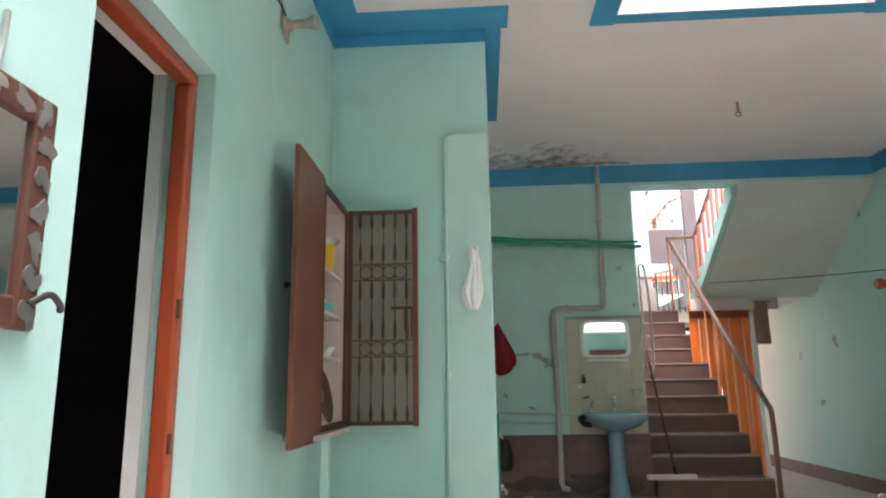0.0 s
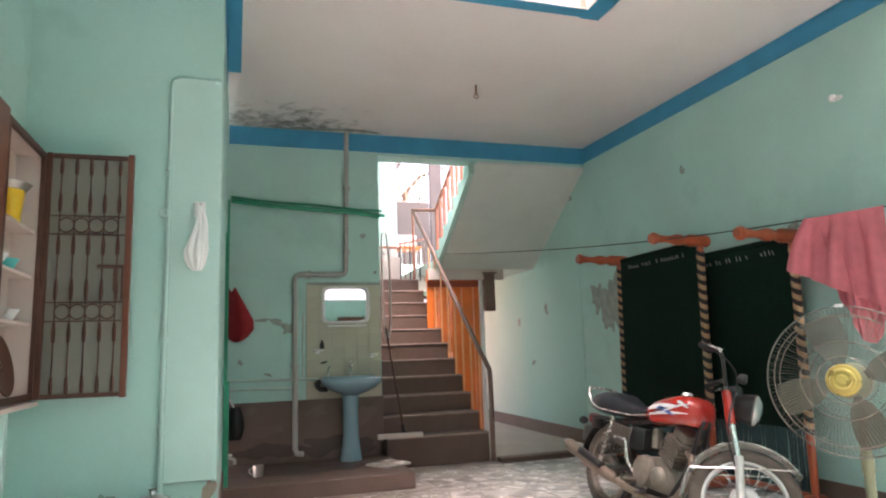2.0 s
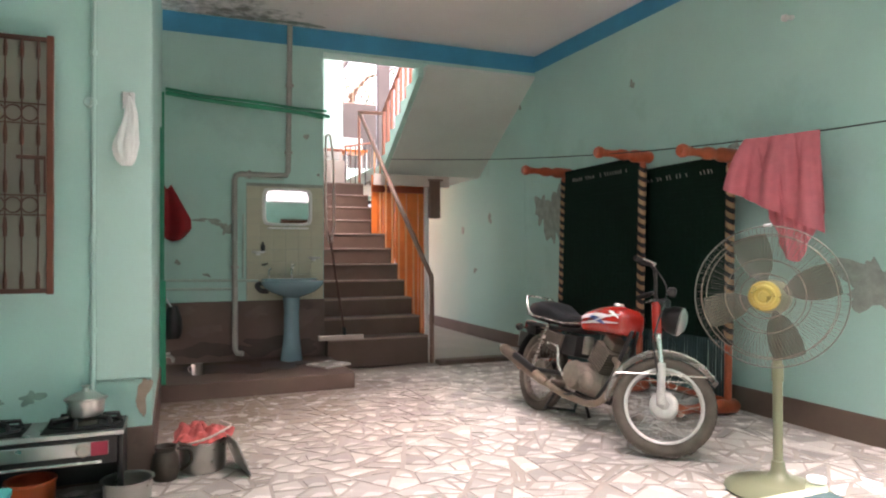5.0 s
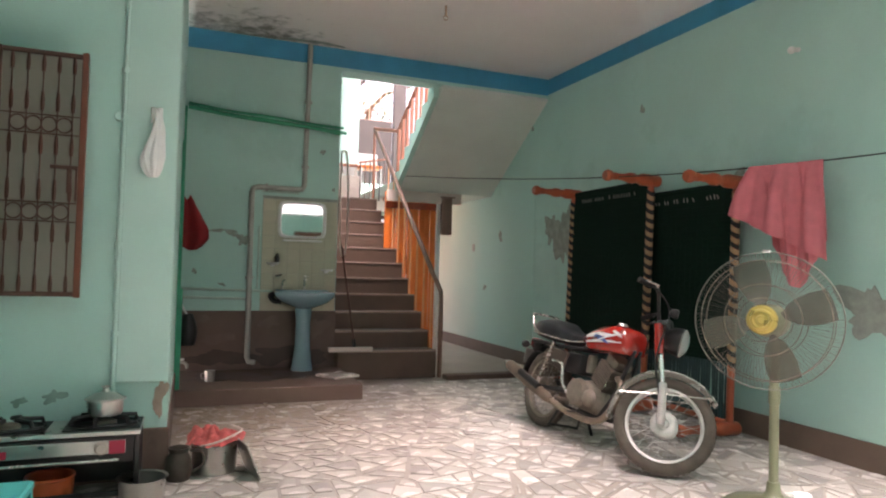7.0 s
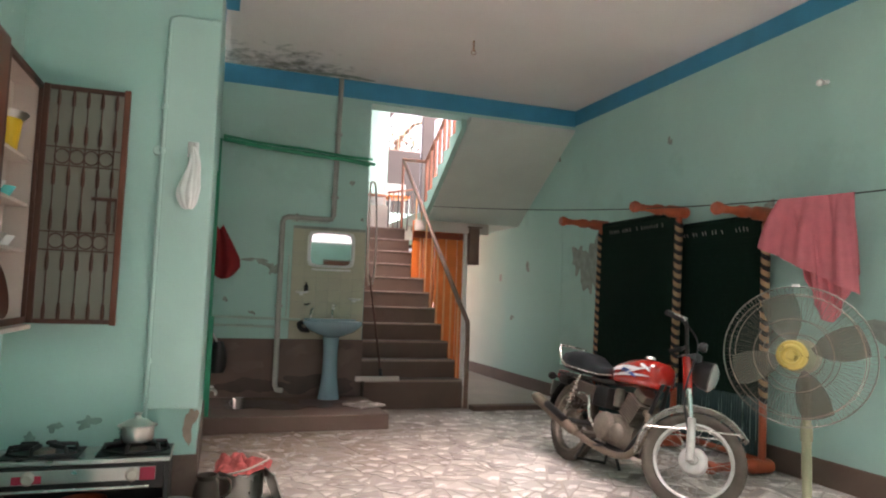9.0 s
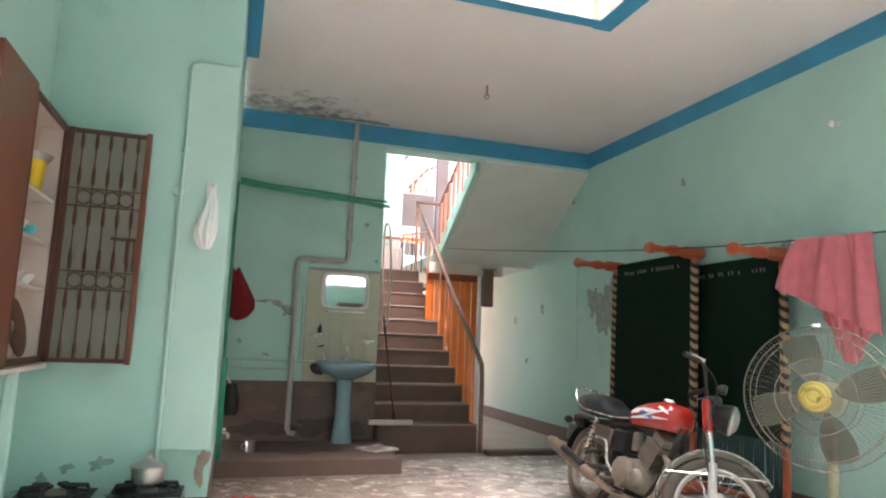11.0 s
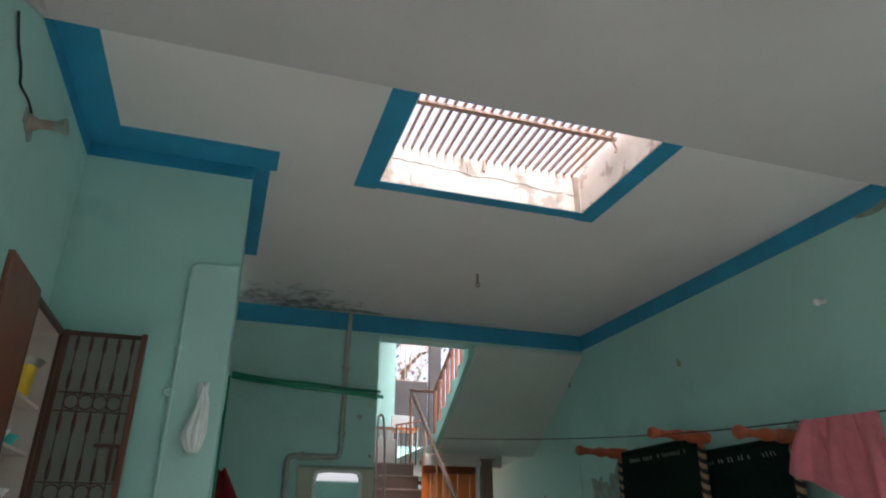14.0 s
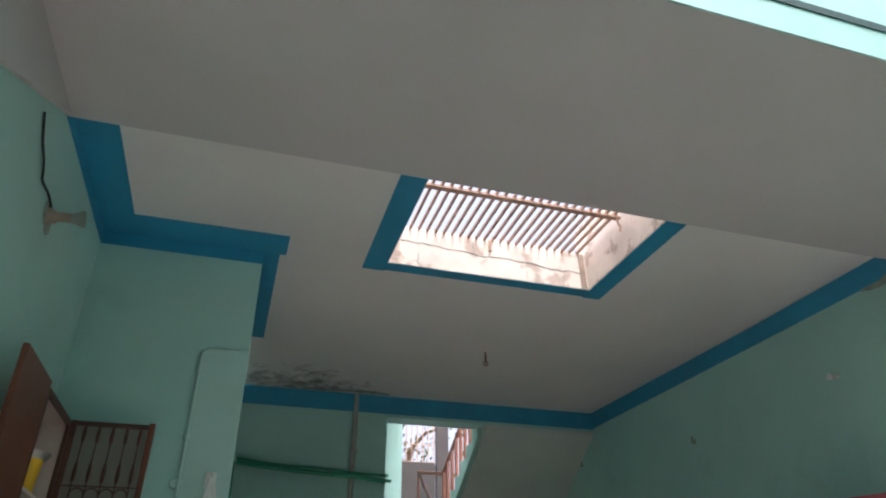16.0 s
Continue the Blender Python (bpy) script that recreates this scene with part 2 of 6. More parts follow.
_n["Principled BSDF"].inputs["Alpha"].default_value = 0.62
FANPOST = material("olive_post", (0.17, 0.19, 0.115), 0.4, vary=0.1, scale=8, bump=0.05)
PINK = material("pink_towel", (0.62, 0.17, 0.195), 0.95, vary=0.13, scale=14, bump=0.8, grain=350)
REDCLOTH = material("red_cloth", (0.27, 0.015, 0.018), 0.9, vary=0.2, scale=16, bump=0.3)
YELLOW = material("yellow_plastic", (0.75, 0.47, 0.02), 0.35, vary=0.05, bump=0)
CYAN = material("turquoise_plastic", (0.05, 0.52, 0.50), 0.4, vary=0.05, scale=8, bump=0.03)
BAG = material("white_bag", (0.80, 0.80, 0.78), 0.45, vary=0.08, scale=15, bump=0.3)
INSIDE = material("pale_interior", (0.62, 0.52, 0.46), 0.6, vary=0.1, scale=5, bump=0.1)
# near-black wall colour that stands in for the unlit room's shade
ROOMSHADE = material("painted_room_shade", (0.03, 0.032, 0.03), 0.9, vary=0.2, scale=3)
PARAPET = material("pale_parapet", (0.80, 0.70, 0.61), 0.85, vary=0.18, scale=5, bump=0.4, stain=(0.36, 0.25, 0.18), stain_amount=0.6, stain_scale=4, stain_edge=0.53)
RUST = material("rusty_bar", (0.42, 0.27, 0.19), 0.7, vary=0.3, scale=25, bump=0.3)
RAIL = material("worn_rail", (0.21, 0.125, 0.095), 0.5, vary=0.2, scale=15, bump=0.15)
PEACH = material("peach_rail", (0.36, 0.13, 0.08), 0.5, vary=0.15, scale=12, bump=0.1)
CORAL = material("coral_cloth", (0.46, 0.09, 0.08), 0.9, vary=0.6, scale=22, bump=0.4)
GREYDOOR = material("grey_steel_sheet", (0.045, 0.036, 0.033), 0.5, vary=0.2, scale=3, bump=0.1)
LEAF = material("leaf", (0.05, 0.075, 0.03), 0.6, vary=0.3, scale=3, bump=0.0)
BARK = material("bark", (0.13, 0.09, 0.06), 0.9, vary=0.3, scale=12, bump=0.5)
GLASS = bpy.data.materials.new("mirror_glass")
GLASS.use_nodes = True
_b = GLASS.node_tree.nodes["Principled BSDF"]
_b.inputs["Base Color"].default_value = (0.80, 0.83, 0.82, 1)
_b.inputs["Metallic"].default_value, _b.inputs["Roughness"].default_value = 1.0, 0.03
LENS = bpy.data.materials.new("lamp_glass")
LENS.use_nodes = True
_b = LENS.node_tree.nodes["Principled BSDF"]
_b.inputs["Base Color"].default_value = (0.42, 0.42, 0.40, 1)
_b.inputs["Roughness"].default_value, _b.inputs["Metallic"].default_value = 0.12, 0.6


# ---- mesh helpers ----
def finish(name, bm, mat, smooth=False):
    bmesh.ops.recalc_face_normals(bm, faces=bm.faces[:])
    me = bpy.data.meshes.new(name)
    bm.to_mesh(me)
    bm.free()
    if smooth:
        me.shade_smooth()
        me.set_sharp_from_angle(angle=radians(42))
    me.materials.append(mat)
    return me


def part(name, bm, mat, parent=None, label="", smooth=False):
    ob = new(name, finish(name, bm, mat, smooth))
    if parent:
        ob.parent = parent
    if label:
        ob["label"] = label
    return ob


def thing(name, m, label, category, group=""):
    ob = new(name)
    ob.matrix_world = m
    ob.empty_display_size = 0.1
    return tagged(ob, label, category, group)


def structure(name, bm, mat, label, category, smooth=False):
    return tagged(part(name, bm, mat, None, "", smooth), label, category, "", "structure")


def box(bm, x0, x1, y0, y1, z0, z1, bevel=0.0, m=None):
    r = bmesh.ops.create_cube(bm, size=1.0, matrix=Matrix.Translation(((x0 + x1) / 2, (y0 + y1) / 2, (z0 + z1) / 2)) @ Matrix.Diagonal((x1 - x0, y1 - y0, z1 - z0, 1)))
    vs = r["verts"]
    if bevel > 0:
        es = list({e for v in vs for e in v.link_edges})
        vs = [v for f in bmesh.ops.bevel(bm, geom=es, offset=bevel, segments=2, profile=0.5, affect="EDGES")["faces"] for v in f.verts] + [v for v in vs if v.is_valid]
        vs = list(set(vs))
    if m is not None:
        bmesh.ops.transform(bm, matrix=m, verts=vs)
    return bm


def boxes(*specs, bevel=0.0):
    bm = bmesh.new()
    for s in specs:
        box(bm, *s, bevel=bevel)
    return bm


def onebox(*s, bevel=0.004, m=None):
    return box(bmesh.new(), *s, bevel=bevel, m=m)


def tube(bm, pts, r, seg=10, closed=False, ends=True):
    """A round bar along a line of points; r is one radius or one for each point."""
    pts = [Vector(p) for p in pts]
    rs = r if isinstance(r, (list, tuple)) else [r] * len(pts)
    n = len(pts)
    rings, up = [], None
    for i, p in enumerate(pts):
        a = pts[(i - 1) % n] if (i or closed) else p
        c = pts[(i + 1) % n] if (i < n - 1 or closed) else p
        d = (c - a).normalized()
        if up is None:
            up = d.orthogonal().normalized()
        up = (up - d * up.dot(d)).normalized()
        side = d.cross(up)
        rings.append([bm.verts.new(p + (up * math.cos(2 * math.pi * k / seg) + side * math.sin(2 * math.pi * k / seg)) * rs[i]) for k in range(seg)])
    for i in range(n if closed else n - 1):
        a, c = rings[i], rings[(i + 1) % n]
        off = 0
        if closed and i == n - 1:
            off = min(range(seg), key=lambda o: (a[0].co - c[o].co).length)
        for k in range(seg):
            bm.faces.new((a[k], a[(k + 1) % seg], c[(k + 1 + off) % seg], c[(k + off) % seg]))
    if ends and not closed:
        bm.faces.new(rings[0])
        bm.faces.new(rings[-1][::-1])
    return bm


def bar(p, q, r, seg=10):
    return tube(bmesh.new(), [p, q], r, seg)


def smooth_line(pts, k=6):
    """A rounded line through points (Catmull-Rom)."""
    P = [Vector(p) for p in pts]
    P = [P[0] * 2 - P[1]] + P + [P[-1] * 2 - P[-2]]
    out = []
    for i in range(1, len(P) - 2):
        for j in range(k):
            t = j / k
            a, b, c, d = P[i - 1:i + 3]
            out.append(0.5 * (2 * b + (c - a) * t + (2 * a - 5 * b + 4 * c - d) * t * t + (3 * b - a - 3 * c + d) * t ** 3))
    return out + [P[-2]]


def lathe(bm, prof, seg=24, m=None, ring=False):
    """Turn a profile of (radius, height) about z; ring: the profile closes on itself."""
    m = m or Matrix()
    rings = []
    for r, h in prof:
        if r < 1e-6:
            rings.append([bm.verts.new(m @ Vector((0, 0, h)))])
        else:
            rings.append([bm.verts.new(m @ Vector((r * math.cos(2 * math.pi * k / seg), r * math.sin(2 * math.pi * k / seg), h))) for k in range(seg)])
    pairs = list(zip(rings, rings[1:])) + ([(rings[-1], rings[0])] if ring else [])
    for a, c in pairs:
        for k in range(seg):
            q = [a[k % len(a)], a[(k + 1) % len(a)], c[(k + 1) % len(c)], c[k % len(c)]]
            q = list(dict.fromkeys(q))
            if len(q) > 2:
                bm.faces.new(q)
    return bm


def loft(bm, rings, caps=True):
    vs = [[bm.verts.new(Vector(p)) for p in r] for r in rings]
    n = len(vs[0])
    for a, c in zip(vs, vs[1:]):
        for k in range(n):
            bm.faces.new((a[k], a[(k + 1) % n], c[(k + 1) % n], c[k]))
    if caps:
        bm.faces.new(vs[0])
        bm.faces.new(vs[-1][::-1])
    return bm


def super_ring(x, y, z, wy, wz, power=2.6, n=20):
    """A rounded-rectangle ring across the x axis."""
    out = []
    for k in range(n):
        a = 2 * math.pi * k / n
        c, s = math.cos(a), math.sin(a)
        out.append((x, y + wy * math.copysign(abs(c) ** (2 / power), c), z + wz * math.copysign(abs(s) ** (2 / power), s)))
    return out


def sheet(nu, nv, f, thick=0.004):
    """A cloth or shell of nu x nv cells from a function of (u, v), with thickness."""
    bm = bmesh.new()
    P = [[Vector(f(i / nu, j / nv)) for j in range(nv + 1)] for i in range(nu + 1)]
    top = [[bm.verts.new(p) for p in row] for row in P]
    bot = []
    for i in range(nu + 1):
        row = []
        for j in range(nv + 1):
            a = P[min(i + 1, nu)][j] - P[max(i - 1, 0)][j]
            b = P[i][min(j + 1, nv)] - P[i][max(j - 1, 0)]
            nrm = a.cross(b)
            nrm = nrm.normalized() if nrm.length > 1e-9 else Vector((0, 0, 1))
            row.append(bm.verts.new(P[i][j] - nrm * thick))
        bot.append(row)
    for i in range(nu):
        for j in range(nv):
            bm.faces.new((top[i][j], top[i + 1][j], top[i + 1][j + 1], top[i][j + 1]))
            bm.faces.new((bot[i][j], bot[i][j + 1], bot[i + 1][j + 1], bot[i + 1][j]))
    for i in range(nu):
        for j, s in ((0, 1), (nv, -1)):
            q = (top[i][j], bot[i][j], bot[i + 1][j], top[i + 1][j])
            bm.faces.new(q if s > 0 else q[::-1])
    for j in range(nv):
        for i, s in ((0, -1), (nu, 1)):
            q = (top[i][j], bot[i][j], bot[i][j + 1], top[i][j + 1])
            bm.faces.new(q if s > 0 else q[::-1])
    return bm


# ---- the place: sizes ----
XL, XR = -0.72, 4.09          # left and right wall faces
YP, XP = 4.76, 0.22           # the projecting room's front face and its corner
YB, XO = 7.6, 1.69            # the rear wall's face and the stair opening's edge
H, HL = 3.3, 3.2              # ceiling, and the lower slab's underside
HR = 3.345                    # the ceiling where it meets the rear wall
YS0, YS1 = 2.26, 3.58         # the lower slab's near and far edges
YEND = 12.2                   # end of the stair hall
YFRONT = -2.6                 # wall behind the eye
TOP = 6.4                     # top of the open court

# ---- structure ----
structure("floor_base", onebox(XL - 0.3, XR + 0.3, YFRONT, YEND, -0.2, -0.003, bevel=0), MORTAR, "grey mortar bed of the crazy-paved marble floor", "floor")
DY0, DY1, DZ = 2.39, 3.07, 2.185
structure("wall_left", boxes((XL - 0.16, XL, YFRONT, DY0, 0, HL), (XL - 0.16, XL, DY1, YP, 0, H), (XL - 0.16, XL, DY0, DY1, DZ, HL)), MINT, "mint green painted plaster wall with a doorway", "wall")
structure("wall_room", boxes((XL - 0.16, XP, YP, YP + 0.23, 0.27, H), (XP - 0.23, XP, YP + 0.23, YB, 0.27, H), (XL - 0.16, XP, YP, YP + 0.23, -0.01, 0.27)), MINT, "mint green plaster corner of the projecting room", "wall")
structure("wall_rear", boxes((XP - 0.23, XO, YB, YB + 0.23, 0, HR)), MINT, "mint green plaster rear wall behind the wash basin", "wall")
structure("beam_rear", boxes((XO, XR, YB, YB + 0.23, 3.125, HR)), MINT, "mint green beam over the stair opening", "beam")
structure("wall_right", boxes((XR, XR + 0.25, YFRONT, YEND, 0, HR)), MINT, "mint green painted plaster wall with peeling patches", "wall")
structure("wall_front", boxes((XL - 0.3, XR + 0.25, YFRONT - 0.25, YFRONT, 0, 2.44), (XL - 0.3, 0.9, YFRONT - 0.25, YFRONT, 2.44, 2.80), (3.7, XR + 0.25, YFRONT - 0.25, YFRONT, 2.44, 2.80), (XL - 0.3, XR + 0.25, YFRONT - 0.25, YFRONT, 2.80, HL + 0.1)), MINT, "mint green plaster wall closing the court", "wall")
structure("wall_court", boxes((XL - 0.25, XL, 0.0, YS0, HL + 0.2, TOP), (XR, XR + 0.25, 0.0, YS0, HR + 0.002, TOP), (XL - 0.25, XR + 0.25, -0.23, 0.0, HL + 0.2, TOP), (XL - 0.25, XR + 0.25, YS0 + 0.01, YS0 + 0.24, HL + 0.22, 4.5), (XL, XR, YS0 - 0.006, YS0 - 0.0005, HL + 0.004, HL + 0.35)), MINT, "mint green upper walls of the open court", "wall")
structure("wall_dark_room", boxes((XL - 2.2, XL - 2.1, 1.0, 4.4, 0, 2.6), (XL - 2.1, XL - 0.16, 1.0, 1.1, 0, 2.6), (XL - 2.1, XL - 0.16, 4.3, 4.4, 0, 2.6), (XL - 2.2, XL - 0.16, 1.0, 4.4, 2.6, 2.7), (XL - 2.1, XL - 0.16, 1.1, 4.3, -0.1, -0.01)), ROOMSHADE, "room behind the doorway, walls coloured near-black for its shade", "wall")

structure("wall_door_reveal", boxes((XL - 0.21, XL - 0.163, DY1 - 0.015, DY1 + 0.12, 0, DZ), (XL - 0.21, XL - 0.163, DY0 - 0.1, DY1 + 0.12, DZ + 0.002, DZ + 0.12)), SOFFIT, "grey plastered reveal of the doorway", "wall")

# ceilings; the skylight well is a hole in the upper one
SX0, SX1, SY0, SY1 = 1.01, 2.50, 3.60, 4.68
structure("ceiling", boxes((XL, SX0, YS1, YP + 0.1, H, H + 0.16), (SX1, XR, YS1, YP + 0.1, H, H + 0.16), (SX0, SX1, SY1, YP + 0.1, H, H + 0.16)), CEIL, "off-white painted concrete ceiling", "ceiling")
structure("ceiling_rear", loft(bmesh.new(), [[(x, YP + 0.1, H), (x, YB, HR), (x, YB + 0.2, HR + 0.003), (x, YB + 0.2, HR + 0.16), (x, YP + 0.1, H + 0.16)] for x in (XP - 0.1, XR)]), CEIL, "off-white painted concrete ceiling with dark mould by the rear wall", "ceiling")
# second box is unseen, added behind the eye to limit the court's daylight
structure("ceiling_low", boxes((XL - 0.2, XR + 0.2, YS0, YS1, HL, HL + 0.2), (XL - 0.2, XR + 0.2, YFRONT - 0.2, 0.0, HL, HL + 0.198)), SLAB, "greyish white slab a step lower than the ceiling, with an unseen part added behind", "ceiling")
structure("skylight_well", boxes((SX0 - 0.11, SX0, SY0 - 0.1, SY1 + 0.11, H + 0.162, H + 0.30), (SX1, SX1 + 0.11, SY0 - 0.1, SY1 + 0.11, H + 0.162, H + 0.55), (SX0, SX1, SY1, SY1 + 0.11, H + 0.162, H + 0.30), (SX0, SX1, SY0 - 0.11, SY0, H + 0.162, H + 0.30)), PARAPET, "weathered pale plaster upstand round the skylight", "skylight")
for k, spec in enumerate(((SX0, SX1, SY1 - 0.006, SY1 - 0.001, H + 0.002, H + 0.30), (SX1 - 0.006, SX1 - 0.001, SY0, SY1 - 0.007, H + 0.002, H + 0.30), (SX0 + 0.001, SX0 + 0.006, SY0, SY1 - 0.007, H + 0.002, H + 0.30))):
    structure(f"skylight_reveal_{k + 1}", boxes(spec), PARAPET, "cracked pale plaster reveal of the skylight", "skylight")
rev = bpy.data.objects["skylight_reveal_1"]
rnd = random.Random(9)
ck, zc = [], H + 0.20
for i in range(40):
    zc += rnd.uniform(-0.012, 0.0105)
    ck.append((SX0 + 0.02 + i * 0.037, SY1 - 0.0062, zc))
part("crack", tube(bmesh.new(), ck, [rnd.uniform(0.0015, 0.0045) for _ in ck], 5), BARE, rev, "thin dark crack")
for x, z0, z1 in ((1.22, 0.02, 0.10), (1.62, 0.16, 0.27), (2.02, 0.015, 0.09), (2.30, 0.02, 0.08)):
    part("crack", tube(bmesh.new(), [(x + rnd.uniform(-0.008, 0.008), SY1 - 0.0062, H + z0 + (z1 - z0) * t / 5) for t in range(6)], 0.002, 5), BARE, rev)
part("stain", onebox(2.44, 2.485, SY1 - 0.0085, SY1 - 0.0062, H + 0.01, H + 0.29, bevel=0), RAW, rev, "brown water stain")

# blue painted borders
def border(name, specs, label):
    return structure(name, boxes(*specs), BLUE, label, "trim")


B = 0.004
border("trim_skylight", [(SX0 - 0.15, SX0, SY0, SY1 + 0.11, H - B, H - 0.0005), (SX1, SX1 + 0.14, SY0, SY1 + 0.11, H - B, H - 0.0005), (SX0, SX1, SY1, SY1 + 0.095, H - B, H - 0.0005)], "blue painted border round the skylight")
border("trim_left", [(XL, XL + 0.19, YS1 + 0.02, YP - 0.24, H - B, H - 0.0005), (XL + 0.0005, XL + B, YS1 + 0.02, YP, H - 0.09, H - B)], "blue painted band along the wall head")
border("trim_room", [(XL, XP + 0.14, YP - 0.24, YP, H - B, H - 0.0005), (XL + B, XP + B, YP - B, YP - 0.0005, H - 0.09, H - B), (XP + 0.0005, XP + B, YP, YP + 1.5, H - 0.09, H - B)], "blue painted band along the wall head")
structure("trim_side", loft(bmesh.new(), [[(x, YP, H - B), (x, YP + 0.1, H - B), (x, YP + 1.5, H + 0.0185), (x, YP + 1.5, H + 0.022), (x, YP + 0.1, H - 0.0005), (x, YP, H - 0.0005)] for x in (XP + B, XP + 0.10)]), BLUE, "blue painted band on the ceiling edge", "trim")
border("trim_rear", [(XP + B, XR - B, YB - B, YB - 0.0005, 3.155, HR - B)], "blue painted band on the rear wall")
structure("trim_right", loft(bmesh.new(), [[(x, YS1, 3.135), (x, YB, 3.165), (x, YB, HR - B), (x, YP + 0.1, H - B), (x, YS1, H - B)] for x in (XR - B, XR - 0.0005)]), BLUE, "blue painted band on the wall head", "trim")

# skirtings
structure("baseboard_right", boxes((XR - 0.02, XR - 0.001, 1.0, YEND, -0.005, 0.165), bevel=0.003), SKIRT, "brown cement skirting", "skirting")
structure("baseboard_room", boxes((XL + 0.02, XP + 0.012, YP - 0.014, YP - 0.001, -0.005, 0.26), (XP + 0.001, XP + 0.012, YP, 6.6, -0.005, 0.26), bevel=0.002), BROWN, "dark brown cement skirting", "skirting")
structure("dado_rear", boxes((XP + 0.002, XO + 0.004, YB - 0.022, YB - 0.001, 0.0, 0.68), bevel=0.003), BROWN, "dark brown cement dado behind the basin", "dado")
structure("platform", boxes((XP + 0.002, 1.73, 6.54, YB - 0.024, -0.005, 0.125), bevel=0.008), BROWN, "dark brown cement washing platform", "platform")
structure("threshold", boxes((2.80, XR - 0.02, 7.28, 7.42, -0.005, 0.045), bevel=0.006), BROWN, "low dark cement sill across the passage", "sill")

# stairs
Y1, Z1, TREAD, RISE, SXA, SXB, NST = 7.47, 0.285, 0.25, 0.181, 1.70, 2.745, 11
stairs = tagged(new("staircase"), "steep dark cement stairs with pale worn nosings", "stairs", "", "structure")
for i in range(NST):
    z = Z1 + i * RISE
    y = Y1 + i * TREAD
    part("step", boxes((SXA, SXB - 0.0, y, y + TREAD + (1.4 if i == NST - 1 else 0.03), 0 if i == 0 else z - RISE - 0.02, z), bevel=0.006), STEP, stairs)
    part("nosing", boxes((SXA + 0.004, SXB - 0.004, y - 0.012, y + 0.03, z - 0.016, z + 0.003), bevel=0.003), NOSING, stairs, "worn pale edge strip")
YTOP, ZTOP = Y1 + NST * TREAD, Z1 + (NST - 1) * RISE

# soffit of the upper flight, landing slab, hall walls
bm = bmesh.new()
sec = [(YB + 0.003, 3.095), (9.08, 2.13), (YEND, 2.13), (YEND, 2.28), (9.2, 2.28), (7.95, 3.122), (YB + 0.003, 3.122)]
loft(bm, [[(x, y, z) for y, z in sec] for x in (2.80, XR)])
structure("upper_flight", bm, SOFFIT, "grey plastered sloping underside of the upper stair flight", "stairs")
structure("slab_edge", boxes((2.62, 3.64, 9.03, 9.075, 1.985, 2.125), bevel=0.004), INSIDE, "pale edge of the landing slab", "slab")
structure("wall_hall_end", boxes((SXA - 0.4, 2.9, YEND, YEND + 0.2, 0, 2.6), (2.9, XR + 0.2, YEND, YEND + 0.2, 2.06, 2.6)), MINT, "mint green end wall of the stair hall", "wall")
structure("wall_stair_side", boxes((SXA - 0.24, SXA - 0.003, YB + 0.23, 10.4, 0, 4.6)), MINT, "pale mint wall beside the stairs", "wall")
# unseen slabs added to keep sun and sky off the steps and landing wall
structure("stair_roof", boxes((SXA - 0.24, XR + 0.2, YB + 0.23, 10.3, 4.62, 4.76), (SXA - 0.24, 2.8, 10.302, 11.39, 4.62, 4.76)), CEIL, "unseen roof slab added to shade the stairs and landing", "roof")
structure("passage_floor", boxes((2.80, XR - 0.02, 7.42, YEND, -0.006, 0.012)), CEMENT, "pale cement floor of the passage", "floor")
# thin skin over the right wall that carries the painted daylight
structure("wall_passage", boxes((XR - 0.004, XR - 0.0005, 7.84, YEND, 0.166, 2.12)), DAYLITWALL, "mint passage wall coloured paler towards its end for daylight", "wall")


# ---- peeled patches and marks on the walls ----
def blob(place, u, v, ru, rv, seed, thick=0.003, n=48, rough=0.55):
    """An irregular thin patch with a ragged outline, spread along u and v round a place."""
    rnd = random.Random(seed)
    ph = [rnd.uniform(0, 6.28) for _ in range(7)]
    u, v, place = Vector(u), Vector(v), Vector(place)
    nrm = u.cross(v).normalized()
    bm = bmesh.new()
    front, back = [], []
    for k in range(n):
        a = 2 * math.pi * k / n
        r = 1 + rough * sum(math.sin((j + 2) * a + ph[j]) / (j + 2) for j in range(7)) + rnd.uniform(-0.09, 0.09)
        p = place + u * (ru * r * math.cos(a)) + v * (rv * r * math.sin(a))
        front.append(bm.verts.new(p + nrm * thick))
        back.append(bm.verts.new(p + nrm * 0.0004))
    bm.faces.new(front)
    for k in range(n):
        bm.faces.new((front[k], back[k], back[(k + 1) % n], front[(k + 1) % n]))
    return bm


wall_right = bpy.data.objects["wall_right"]
wall_rear = bpy.data.objects["wall_rear"]
wall_room = bpy.data.objects["wall_room"]
RU, RV = (0, -1, 0), (0, 0, 1)
for y, z, a, b, s in ((7.20, 1.48, 0.15, 0.30, 3), (7.45, 1.62, 0.12, 0.17, 4), (7.12, 1.72, 0.06, 0.12, 14), (3.70, 0.93, 0.20, 0.17, 7), (3.40, 0.90, 0.3, 0.16, 8), (8.75, 1.58, 0.05, 0.06, 5), (3.70, 3.125, 0.20, 0.02, 6),
                      (5.9, 2.62, 0.03, 0.035, 9), (7.95, 2.85, 0.03, 0.04, 10), (4.75, 1.9, 0.04, 0.03, 21), (9.2, 0.9, 0.05, 0.03, 22), (6.9, 0.55, 0.03, 0.03, 23)):
    part("peeled_patch", blob((XR, y, z), RU, RV, a, b, s, 0.003 + 0.0006 * (s % 9)), BARE, wall_right, "bare grey cement where paint peeled")
BU, BV = (1, 0, 0), (0, 0, 1)
